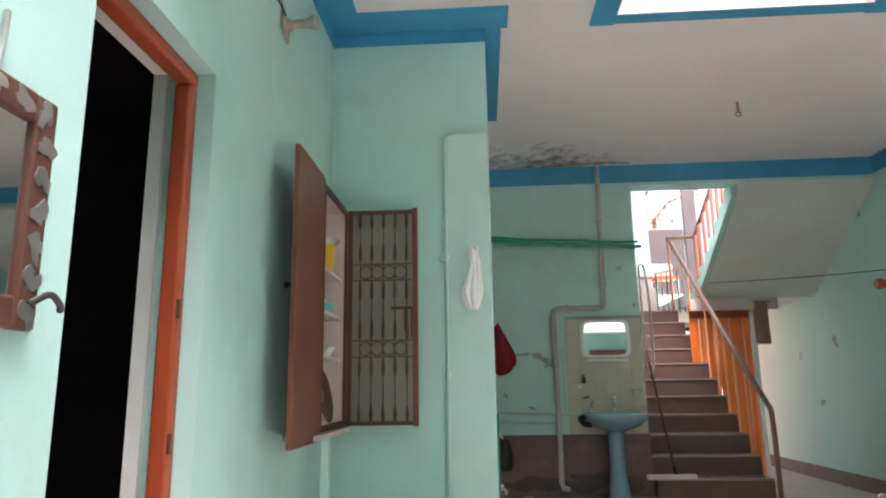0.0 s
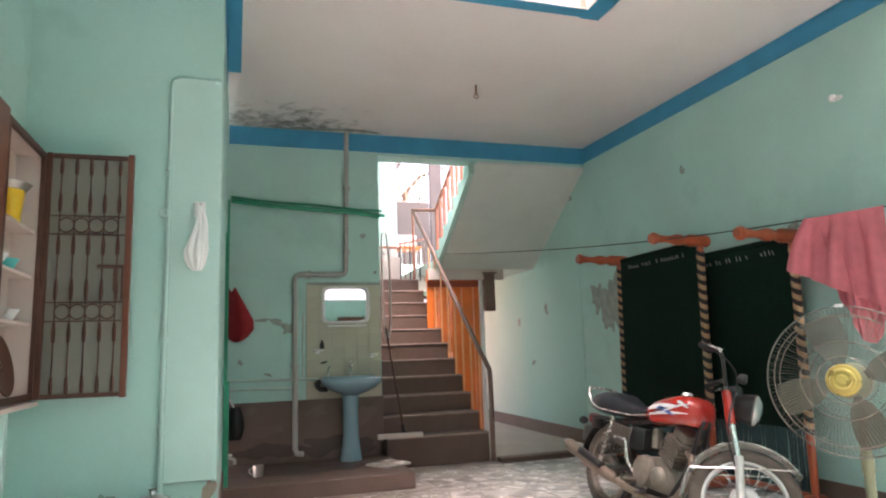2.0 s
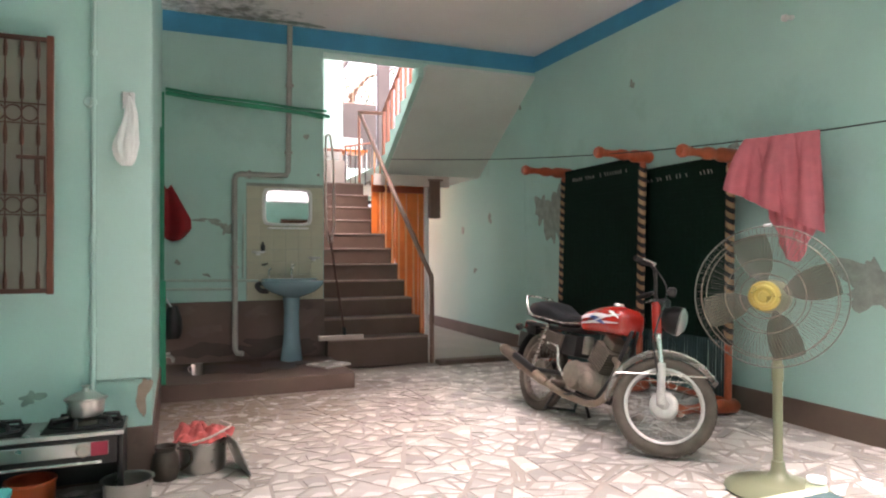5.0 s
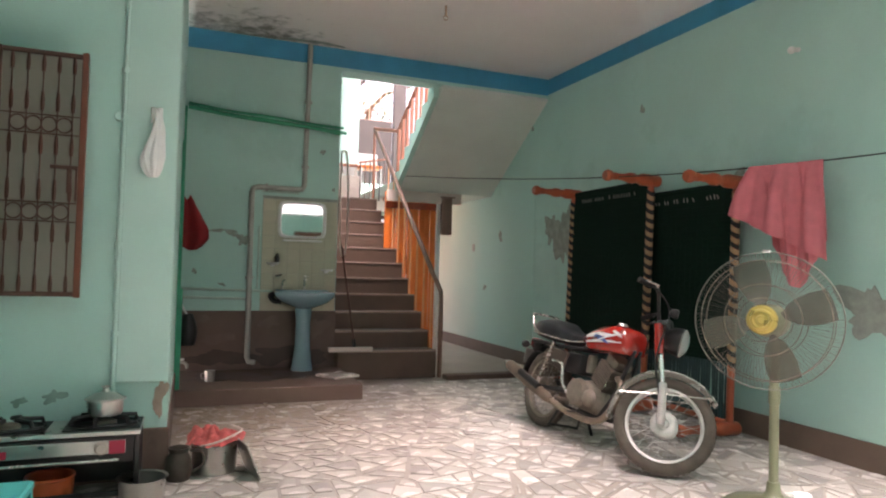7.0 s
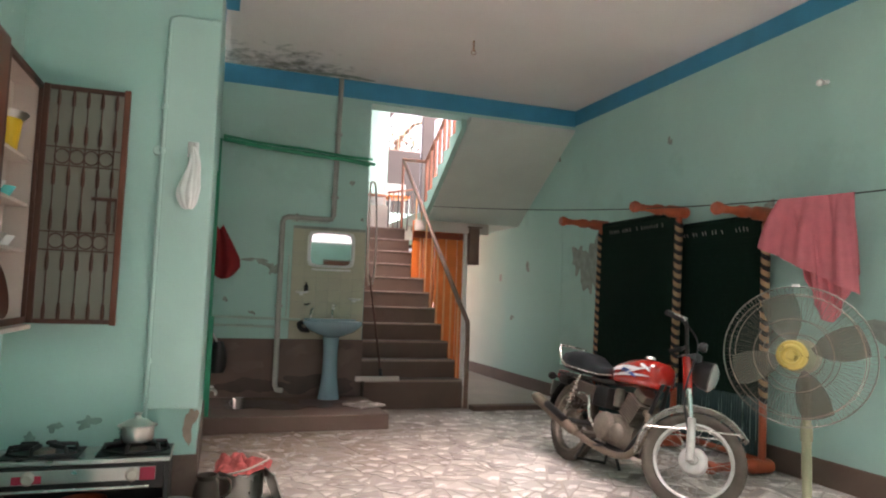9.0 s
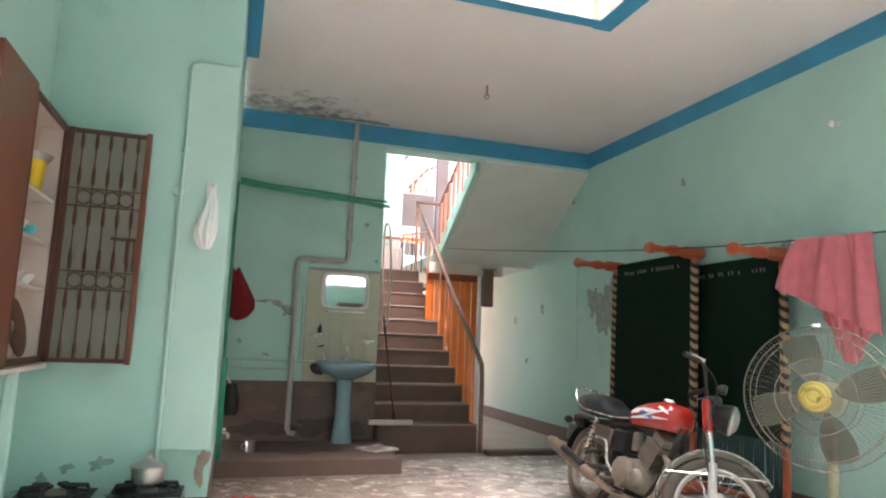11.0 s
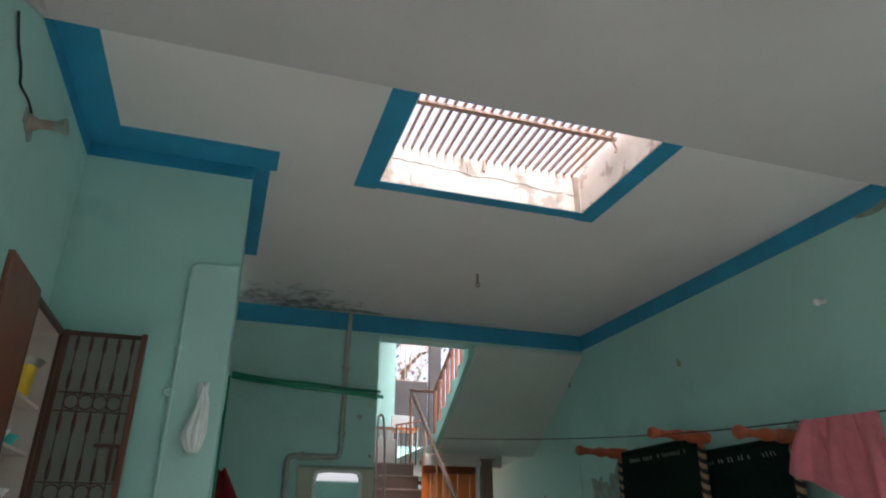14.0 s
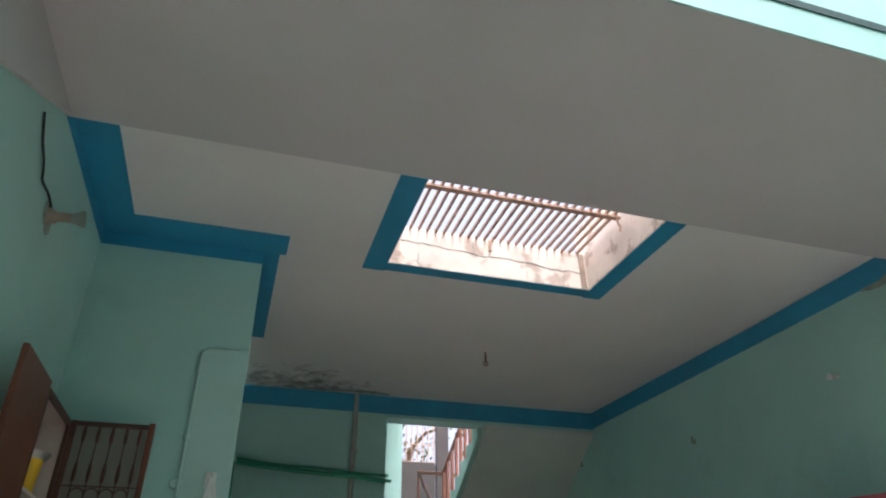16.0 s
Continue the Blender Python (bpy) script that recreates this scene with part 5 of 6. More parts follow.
for k in range(4):
    a0 = radians(18 + 90 * k)

    def blade(u, v, a0=a0):
        r = (0.065 + 0.20 * u) * K
        w = 0.17 + 0.42 * math.sin(min(1, u * 1.1) * 1.9)
        a = a0 + (v - 0.5) * w * (0.16 / max(r, 0.12)) * 1.6
        return FM @ Vector((r * math.cos(a), r * math.sin(a), -0.02 + 0.05 * (v - 0.5)))
    part("blade", sheet(14, 8, blade, 0.003), FANBLADE, fan, "smoky grey plastic blade", True)
cage = part("cage_rim", tube(bmesh.new(), [FM @ Vector((FR * math.cos(t * math.pi / 32), FR * math.sin(t * math.pi / 32), 0)) for t in range(64)], 0.0034, 8, closed=True), CAGE, fan, "", True)
for side, depth in (("front", 0.085), ("back", -0.10)):
    for r, z in ((0.10, depth), (0.165, depth * 0.92), (0.28, depth * 0.5)):
        part(f"{side}_ring", tube(bmesh.new(), [FM @ Vector((r * math.cos(t * math.pi / 24), r * math.sin(t * math.pi / 24), z)) for t in range(48)], 0.002, 6, closed=True), ALU, fan)
    wires = bmesh.new()
    n = 110 if side == "front" else 60
    for k in range(n):
        a = 2 * math.pi * k / n
        prof = [(0.07, depth), (0.175, depth * 0.95), (0.235, depth * 0.74), (0.285, depth * 0.44), (FR, 0.0)]
        sk = 0.10 if side == "front" else -0.05
        tube(wires, [FM @ Vector((r * math.cos(a + sk * (r - 0.07) * 3), r * math.sin(a + sk * (r - 0.07) * 3), z)) for r, z in prof], 0.0008, 4, ends=False)
    tagged(part(f"{side}_guard", wires, CAGE, fan, "thin steel cage wires"), "", "", "", "stuff")
part("hub_cap", lathe(bmesh.new(), [(0, 0.112), (0.018, 0.112), (0.022, 0.104), (0.032, 0.104), (0.036, 0.112), (0.046, 0.110), (0.05, 0.10), (0.062, 0.098), (0.068, 0.088), (0.066, 0.078), (0, 0.078)], 36, FM), BRASS, fan, "gold ringed hub cap", True)
part("clip", onebox(-0.016, 0.016, -0.012, 0.012, ZF + FR - 0.004, ZF + FR + 0.01, bevel=0.003), WHITE, fan)

# ---- low cot standing in the court ----
CX0, CX1, CYA, CYB, CZT = 1.20, 2.13, 0.66, 2.56, 0.385
cot = thing("low_cot", pose(0, 0, 0), "low cot with pale green rails and dark teal webbing", "cot")
for x in (CX0, CX1):
    for y in (CYA, CYB):
        part("leg", lathe(bmesh.new(), [(0, 0), (0.022, 0), (0.027, 0.03), (0.02, 0.12), (0.028, 0.30), (0.03, CZT + 0.02), (0.022, CZT + 0.035), (0, CZT + 0.037)], 16, pose(x, y, 0)), PALEGREEN, cot, "turned pale green leg", True)
        part("leg_cap", lathe(bmesh.new(), [(0.024, CZT + 0.034), (0.028, CZT + 0.04), (0.026, CZT + 0.05), (0, CZT + 0.054), (0, CZT + 0.034)], 16, pose(x, y, 0)), WHITE, cot, "white leg cap", True)
for p, q in (((CX0, CYA, CZT), (CX1, CYA, CZT)), ((CX0, CYB, CZT), (CX1, CYB, CZT)), ((CX0, CYA, CZT), (CX0, CYB, CZT)), ((CX1, CYA, CZT), (CX1, CYB, CZT))):
    part("rail", bar(p, q, 0.017, 12), PALEGREEN, cot, "", True)
weave = bmesh.new()
for i in range(24):
    y = CYA + 0.06 + i * 0.076
    box(weave, CX0, CX1, y, y + 0.05, CZT + 0.012 + 0.004 * (i % 2), CZT + 0.016 + 0.004 * (i % 2))
for i in range(12):
    x = CX0 + 0.04 + i * 0.072
    box(weave, x, x + 0.05, CYA + 0.03, CYB - 0.22, CZT + 0.017, CZT + 0.021)
tagged(part("webbing", weave, TEALCLOTH, cot, "dark teal woven tape"), "", "", "", "stuff")

# ---- gas stove with pots ----
stv = thing("gas_stove", pose(-0.275, 4.595, 0) @ Matrix.Diagonal((1, 0.62, 1, 1)), "two-burner gas stove with a steel front and black grates", "stove")
part("side_panel", onebox(-0.385, -0.362, -0.22, 0.22, 0.0, 0.30, bevel=0.006), BLACK, stv)
part("side_panel", onebox(0.362, 0.385, -0.22, 0.22, 0.0, 0.30, bevel=0.006), BLACK, stv)
part("top_plate", onebox(-0.39, 0.39, -0.235, 0.23, 0.302, 0.325, bevel=0.006), STEEL, stv, "scuffed steel top")
part("front_panel", onebox(-0.36, 0.327, -0.245, -0.236, 0.222, 0.284, bevel=0.004), STEEL, stv, "shiny steel front")
part("fascia", onebox(-0.362, 0.362, -0.235, -0.21, 0.178, 0.30, bevel=0.003), BLACK, stv)
part("front_lip", onebox(-0.33, 0.30, -0.252, -0.239, 0.186, 0.199, bevel=0.004), CHROME, stv)
part("valance", onebox(-0.36, 0.36, -0.225, -0.205, 0.02, 0.045, bevel=0.004), BLACK, stv)
part("back_panel", onebox(-0.36, 0.36, 0.20, 0.215, 0.02, 0.30, bevel=0.003), BLACK, stv)
part("badge", onebox(0.257, 0.325, -0.250, -0.246, 0.222, 0.283, bevel=0.003), material("crimson_label", (0.50, 0.03, 0.07), 0.4, bump=0), stv, "crimson label plate")
part("badge", onebox(-0.27, -0.15, -0.250, -0.246, 0.226, 0.262, bevel=0.003), bpy.data.materials["crimson_label"], stv, "crimson label plate")
for x in (-0.205, 0.226):
    part("knob", lathe(bmesh.new(), [(0, 0.036), (0.02, 0.036), (0.026, 0.006), (0.032, 0.0), (0, 0)], 20, pose(x, -0.246, 0.25, 90, 0, 0)), INSIDE, stv, "round pale knob", True)
for x in (-0.18, 0.22):
    part("burner", lathe(bmesh.new(), [(0, 0.0), (0.055, 0), (0.05, 0.022), (0.03, 0.03), (0, 0.03)], 24, pose(x, 0, 0.326)), ALU, stv, "", True)
    part("drip_pan", onebox(x - 0.165, x + 0.165, -0.19, 0.19, 0.3255, 0.331, bevel=0.002), BLACK, stv, "black enamel drip pan")
    gr = bmesh.new()
    for k in range(6):
        a = k * math.pi / 3 + 0.3
        tube(gr, [(x + 0.15 * math.cos(a), 0.15 * math.sin(a), 0.328), (x + 0.14 * math.cos(a), 0.14 * math.sin(a), 0.365), (x + 0.045 * math.cos(a), 0.045 * math.sin(a), 0.372)], 0.011, 6)
    tube(gr, [(x + 0.15 * math.cos(t * 0.3927), 0.15 * math.sin(t * 0.3927), 0.334) for t in range(16)], 0.008, 6, closed=True)
    part("grate", gr, BLACK, stv, "black iron pot grate")
bk = thing("enamel_basin", pose(-0.27, 4.56, 0.0), "round orange enamel basin standing under the stove", "basin")
part("can", lathe(bmesh.new(), [(0, 0), (0.085, 0), (0.098, 0.015), (0.10, 0.10), (0.106, 0.105), (0.104, 0.115), (0.094, 0.11), (0.09, 0.02), (0, 0.012)], 32), TERRA, bk, "", True)


def pot(place, r, h, label, mat=STEEL, lid=False, name="cooking_pot", rim=0.012):
    p = thing(name, place, label, "pot")
    part("pan", lathe(bmesh.new(), [(0, 0), (r * 0.9, 0), (r, 0.015), (r * 1.02, h), (r * 1.02 + rim, h + 0.004), (r * 1.02 + rim, h + 0.007), (r * 1.0, h + 0.004), (r * 0.97, 0.02), (0, 0.006)], 32), mat, p, "", True)
    if lid:
        part("lid", lathe(bmesh.new(), [(r * 1.05, h + 0.008), (r * 1.05, h + 0.012), (r * 0.6, h + 0.032), (0.02, h + 0.04), (0.012, h + 0.055), (0.022, h + 0.065), (0, h + 0.07), (0, h + 0.008)], 32), mat, p, "steel lid with a knob", True)
    return p


pot(pose(-0.055, 4.60, 0.374), 0.078, 0.07, "small steel pot with a lid on the burner", lid=True)
pot(pose(0.130, 4.44, 0.0), 0.10, 0.10, "wide steel pan on the floor by the stove", name="steel_pan")
bw = pot(pose(0.465, 4.80, 0.0), 0.115, 0.15, "steel pot heaped with a coral red cloth", name="steel_pot")
rnd = random.Random(3)
hp = thing("crumpled_cloth", pose(0.46, 4.80, 0.145), "crumpled coral red and white cloth in the pot", "cloth")


def heap(u, v):
    a, r = u * 2 * math.pi, v
    p = Vector((math.cos(a) * r, math.sin(a) * r, 0))
    k = noise.noise(p * 2.6 + Vector((3, 1, 7))) + 0.5 * noise.noise(p * 6)
    return (0.15 * p.x * (1 + 0.12 * k), 0.14 * p.y * (1 + 0.1 * k), 0.055 * (1 - r * r) + 0.06 * k * (1.15 - r * 0.6) + 0.02)


part("folds", sheet(56, 22, heap, 0.004), CORAL, hp, "", True)
rag = thing("white_rag", pose(0.505, 4.73, 0.0), "twisted pale rag lying over the pot rim", "rag")
part("twist", tube(bmesh.new(), smooth_line([(-0.12, -0.09, 0.175), (-0.03, -0.11, 0.20), (0.05, -0.08, 0.225), (0.09, -0.02, 0.235), (0.04, 0.03, 0.25)]), [0.004, 0.007] * 12 + [0.004], 8), INSIDE, rag, "", True)
jug = thing("steel_jug", pose(0.285, 4.70, 0.0, 0, 0, 20), "dull metal jug with a handle on the floor", "jug")
part("vessel", lathe(bmesh.new(), [(0, 0), (0.055, 0), (0.07, 0.05), (0.06, 0.11), (0.045, 0.14), (0.055, 0.165), (0.05, 0.165), (0.04, 0.14), (0.05, 0.10), (0, 0.01)], 24), DIRTY, jug, "", True)
part("handle", tube(bmesh.new(), smooth_line([(0.045, -0.03, 0.15), (0.095, -0.06, 0.14), (0.10, -0.065, 0.08), (0.06, -0.04, 0.04)]), 0.008, 8), DIRTY, jug, "", True)
tray = thing("grey_board", pose(0.665, 4.66, 0.002, 0, -22, 12), "thin grey metal sheet leaning against the steel pot", "tray")
part("plate", onebox(-0.004, 0.004, -0.10, 0.16, 0.0, 0.20, bevel=0.002), STEEL, tray)
stool = thing("plastic_stool", pose(-0.43, 4.02, 0), "turquoise plastic stool low on the floor", "stool")
part("seat", loft(bmesh.new(), [[(sx * a, sy * b, z) for sx, sy in ((-1, -1), (1, -1), (1, 1), (-1, 1))] for a, b, z in ((0.17, 0.13, 0.185), (0.17, 0.13, 0.205), (0.16, 0.12, 0.214))]), CYAN, stool)
for sx in (-1, 1):
    for sy in (-1, 1):
        part("leg", loft(bmesh.new(), [[(sx * (c - 0.0) + dx, sy * d + dy, z) for dx, dy in ((-0.025, -0.02), (0.025, -0.02), (0.025, 0.02), (-0.025, 0.02))] for c, d, z in ((0.155, 0.12, 0.0), (0.14, 0.105, 0.184))]), CYAN, stool)
for sy in (-1, 1):
    part("skirt", onebox(-0.115, 0.115, sy * 0.113 - 0.006, sy * 0.113 + 0.006, 0.10, 0.184, bevel=0.002), CYAN, stool)
bottle = thing("dark_bottle", pose(-0.66, 3.72, 0.0), "dark bottle standing on the floor", "bottle")
part("flask", lathe(bmesh.new(), [(0, 0), (0.035, 0), (0.038, 0.30), (0.016, 0.40), (0.016, 0.52), (0, 0.52)], 16), BLACK, bottle, "", True)


# ---- motorcycle: local x forward, y to its left ----
BK = pose(2.735, 5.27, 0, 0, 0, -88.0) @ pose(0, 0, 0, -11.5, 0, 0)
WR = 0.278
bike = thing("motorcycle", BK, "dusty red motorcycle with chrome trim and a black seat", "motorcycle")
AX = pose(0, 0, 0, 90, 0, 0)


def wheel(centre, parent, chrome_rim):
    w = new("wheel")
    w.parent = parent
    w.matrix_basis = centre
    w.empty_display_size = 0.05
    r1, tw_ = WR - 0.034, 0.034
    part("tyre", lathe(bmesh.new(), [(r1 + tw_ * 1.02 * math.cos(a), tw_ * 0.98 * math.sin(a)) for a in [k * math.pi / 8 for k in range(16)]], 56, AX, ring=True), RUBBER, w, "dusty black tyre", True)
    treads = bmesh.new()
    for k in range(56):
        a = 2 * math.pi * k / 56
        box(treads, WR - 0.006, WR + 0.001, -0.022, 0.022, -0.009, 0.009, m=Matrix.Rotation(a, 4, "Y"))
    tagged(part("tread", treads, RUBBER, w), "", "", "", "stuff")
    part("rim", lathe(bmesh.new(), [(0.2, -0.024), (0.213, -0.026), (0.215, -0.02), (0.205, -0.015), (0.203, 0.015), (0.215, 0.02), (0.213, 0.026), (0.2, 0.024), (0.194, 0.012), (0.194, -0.012)], 48, AX, ring=True), chrome_rim, w, "bright metal rim", True)
    part("hub", lathe(bmesh.new(), [(0, -0.05), (0.02, -0.05), (0.03, -0.04), (0.045, -0.044), (0.07, -0.038), (0.077, -0.03), (0.077, 0.03), (0.07, 0.038), (0.045, 0.044), (0.03, 0.04), (0.02, 0.05), (0, 0.05)], 32, AX), RIMALLOY if chrome_rim is RIMALLOY else ALU, w, "drum hub", True)
    sp = bmesh.new()
    for k in range(36):
        a = 2 * math.pi * k / 36
        b = a + (0.35 if k % 2 else -0.35)
        s = 0.03 if (k // 2) % 2 else -0.03
        tube(sp, [(0.073 * math.cos(b), s, 0.073 * math.sin(b)), (0.2 * math.cos(a), s * 0.1, 0.2 * math.sin(a))], 0.0016, 4, ends=False)
    tagged(part("spoke_lacing", sp, STEEL, w), "", "", "", "stuff")
    return w


def arc_fender(r0, a0, a1, w, centre, thick=0.004, drop=0.016, n=26):
    def f(u, v):
        a = radians(a0 + (a1 - a0) * u)
        s = (v - 0.5) * 2
        r = r0 - drop * s * s
        return (centre[0] + r * math.cos(a), centre[1] + s * w, centre[2] + r * math.sin(a))
    return sheet(n, 8, f, thick)


wheel(pose(0, 0, WR), bike, ALU)
part("rear_fender", arc_fender(WR + 0.035, 30, 178, 0.055, (0, 0, WR)), BLACK, bike, "black rear mudguard", True)
part("tail_panel", onebox(-0.23, -0.10, -0.055, 0.055, 0.52, 0.60, bevel=0.02), BLACK, bike, "", True)
part("tail_lamp", onebox(-0.28, -0.22, -0.045, 0.045, 0.545, 0.62, bevel=0.018), REDCLOTH, bike, "dark red tail lamp", True)
part("number_plate", onebox(-0.287, -0.280, -0.07, 0.07, 0.42, 0.53, bevel=0.003), STEEL, bike, "dull blank plate")
for s in (-1, 1):
    part("indicator", lathe(bmesh.new(), [(0, -0.03), (0.022, -0.025), (0.03, 0.0), (0.025, 0.02), (0, 0.024)], 16, pose(-0.20, s * 0.13, 0.56, 0, 90, 0)), BLACK, bike, "", True)
    part("indicator_stem", bar((-0.20, s * 0.05, 0.56), (-0.20, s * 0.12, 0.56), 0.007, 8), CHROME, bike)
    part("shock_absorber", bar((0.0, s * 0.095, WR + 0.02), (0.12, s * 0.095, 0.62), 0.012, 10), CHROME, bike, "chrome shock absorber", True)
    sp = bmesh.new()
    tube(sp, [(0.02 + 0.09 * t / 60 + 0.026 * math.cos(t * 0.9), s * 0.095 + 0.026 * math.sin(t * 0.9), WR + 0.09 + 0.24 * t / 60) for t in range(61)], 0.0045, 6)
    part("spring", sp, ALU, bike, "", True)
    part("swing_arm", tube(bmesh.new(), [(-0.03, s * 0.085, WR), (0.42, s * 0.07, 0.31)], 0.016, 8), BLACK, bike)
    part("side_panel", loft(bmesh.new(), [[(0.12, s * 0.10, 0.46), (0.32, s * 0.115, 0.42), (0.36, s * 0.11, 0.56), (0.13, s * 0.10, 0.58)], [(0.13, s * 0.112, 0.465), (0.31, s * 0.127, 0.43), (0.35, s * 0.122, 0.555), (0.14, s * 0.112, 0.575)]]), DIRTY, bike, "black side cover")
    part("frame_tube", tube(bmesh.new(), smooth_line([(-0.2, s * 0.07, 0.60), (0.3, s * 0.075, 0.60), (0.5, s * 0.05, 0.62), (0.86, s * 0.02, 0.70)]), 0.014, 8), BLACK, bike)
    part("down_tube", tube(bmesh.new(), [(0.90, s * 0.02, 0.66), (0.82, s * 0.05, 0.36), (0.70, s * 0.06, 0.19), (0.35, s * 0.06, 0.20)], 0.014, 8), BLACK, bike)
    part("foot_peg", bar((0.46, s * 0.08, 0.255), (0.46, s * 0.23, 0.255), 0.014, 10), RUBBER, bike)
# saddle
sec = [(-0.17, 0.690, 0.08, 0.034), (-0.14, 0.700, 0.11, 0.066), (-0.02, 0.705, 0.12, 0.082), (0.12, 0.698, 0.12, 0.078), (0.22, 0.672, 0.115, 0.056), (0.33, 0.655, 0.10, 0.045), (0.43, 0.675, 0.075, 0.028), (0.46, 0.675, 0.05, 0.016)]
part("seat", loft(bmesh.new(), [super_ring(x, 0, z, wy, wz) for x, z, wy, wz in sec]), VINYL, bike, "black vinyl seat", True)
part("seat_trim", tube(bmesh.new(), smooth_line([(-0.15, -0.112, 0.665), (0.0, -0.121, 0.655), (0.3, -0.108, 0.64), (0.44, -0.07, 0.655)]), 0.006, 6), CHROME, bike)
part("grab_rail", tube(bmesh.new(), smooth_line([(-0.05, -0.125, 0.66), (-0.13, -0.125, 0.70), (-0.185, -0.115, 0.785), (-0.195, -0.08, 0.80), (-0.195, 0.08, 0.80), (-0.185, 0.115, 0.785), (-0.13, 0.125, 0.70), (-0.05, 0.125, 0.66)]), 0.009, 10), CHROME, bike, "chrome grab rail", True)
# tank
tsec = [(0.40, 0.655, 0.035, 0.045), (0.43, 0.665, 0.075, 0.065), (0.52, 0.685, 0.11, 0.085), (0.64, 0.705, 0.128, 0.10), (0.76, 0.715, 0.132, 0.108), (0.84, 0.712, 0.12, 0.102), (0.885, 0.70, 0.09, 0.085), (0.90, 0.695, 0.05, 0.05)]
tsec = [(x, z - 0.008, wy * 0.94, wz * 0.88) for x, z, wy, wz in tsec]
tank = part("fuel_tank", loft(bmesh.new(), [super_ring(x, 0, z, wy, wz, 2.9, 28) for x, z, wy, wz in tsec]), REDPAINT, bike, "glossy red fuel tank", True)


def tank_side(u, v, x0, x1, z0, z1, slant, s, off):
    """A decal that follows the tank's flank."""
    x = x0 + (x1 - x0) * u
    z = z0 + (z1 - z0) * v + slant * (u - 0.5)
    for (xa, za, ya, ha), (xb, zb, yb, hb) in zip(tsec, tsec[1:]):
        if xa <= x <= xb:
            t = (x - xa) / (xb - xa)
            zc, wy, wz = za + (zb - za) * t, ya + (yb - ya) * t, ha + (hb - ha) * t
            k = max(0.0, 1 - abs((z - zc) / wz) ** 2.9) ** (1 / 2.9)
            return (x, s * (wy * k + off), z)
    return (x, s * 0.1, z)


for s in (-1, 1):
    for x0, x1, z0, z1, sl, mt, off in ((0.47, 0.80, 0.705, 0.735, 0.035, DECALWHITE, 0.0025), (0.50, 0.86, 0.672, 0.690, 0.03, DECALWHITE, 0.0025), (0.60, 0.76, 0.684, 0.712, -0.03, DECALBLUE, 0.004), (0.66, 0.86, 0.712, 0.726, 0.06, DECALWHITE, 0.004), (0.78, 0.86, 0.735, 0.755, -0.03, DECALWHITE, 0.004), (0.56, 0.68, 0.690, 0.700, 0.04, BLACK, 0.005)):
        part("decal", sheet(16, 2, lambda u, v: tank_side(u, v * (0.25 + 0.75 * math.sin(math.pi * min(1, u * 0.9 + 0.1))), x0, x1, z0, z1, sl, s, off), 0.0015), mt, tank)
part("filler_cap", lathe(bmesh.new(), [(0, 0.018), (0.026, 0.018), (0.032, 0.01), (0.034, 0), (0, 0)], 20, pose(0.72, 0, 0.798)), CHROME, tank, "", True)
# engine
eng = part("crankcase", loft(bmesh.new(), [super_ring(x, 0, z, wy, wz, 3.2, 20) for x, z, wy, wz in ((0.38, 0.31, 0.06, 0.06), (0.40, 0.31, 0.085, 0.09), (0.56, 0.315, 0.09, 0.105), (0.68, 0.30, 0.085, 0.095), (0.74, 0.30, 0.06, 0.06))]), ALU, bike, "dusty alloy crankcase", True)
part("clutch_cover", lathe(bmesh.new(), [(0, 0.05), (0.05, 0.05), (0.085, 0.035), (0.095, 0.0), (0, 0)], 28, pose(0.50, -0.088, 0.32, 90, 0, 0)), ALU, eng, "", True)
part("clutch_cover", lathe(bmesh.new(), [(0, 0.035), (0.04, 0.035), (0.058, 0.02), (0.062, 0.0), (0, 0)], 24, pose(0.63, -0.085, 0.30, 90, 0, 0)), ALU, eng, "", True)
part("magneto_cover", lathe(bmesh.new(), [(0, 0.04), (0.06, 0.04), (0.085, 0.025), (0.09, 0.0), (0, 0)], 28, pose(0.58, 0.088, 0.31, -90, 0, 0)), ALU, eng, "", True)
CM = pose(0.66, 0, 0.39, 0, 28, 0)
for i in range(9):
    part("cooling_fin", onebox(-0.075, 0.075, -0.085, 0.085, 0.012 + i * 0.018, 0.019 + i * 0.018, bevel=0, m=CM), ALU, eng)
part("barrel", lathe(bmesh.new(), [(0, 0), (0.058, 0), (0.058, 0.17), (0.05, 0.20), (0, 0.2)], 20, CM), DIRTY, eng, "", True)
part("head_cover", onebox(-0.06, 0.06, -0.065, 0.065, 0.17, 0.225, bevel=0.014, m=CM), ALU, eng, "", True)
part("carburettor", lathe(bmesh.new(), [(0, -0.05), (0.03, -0.05), (0.034, 0.04), (0.026, 0.07), (0, 0.07)], 16, pose(0.50, -0.02, 0.51)), ALU, bike, "", True)
part("air_box", onebox(0.30, 0.46, -0.09, 0.09, 0.43, 0.57, bevel=0.02), BLACK, bike, "", True)
part("kick_lever", tube(bmesh.new(), smooth_line([(0.42, -0.12, 0.30), (0.40, -0.155, 0.36), (0.37, -0.16, 0.47), (0.36, -0.19, 0.49), (0.36, -0.24, 0.49)]), 0.009, 8), CHROME, bike, "", True)
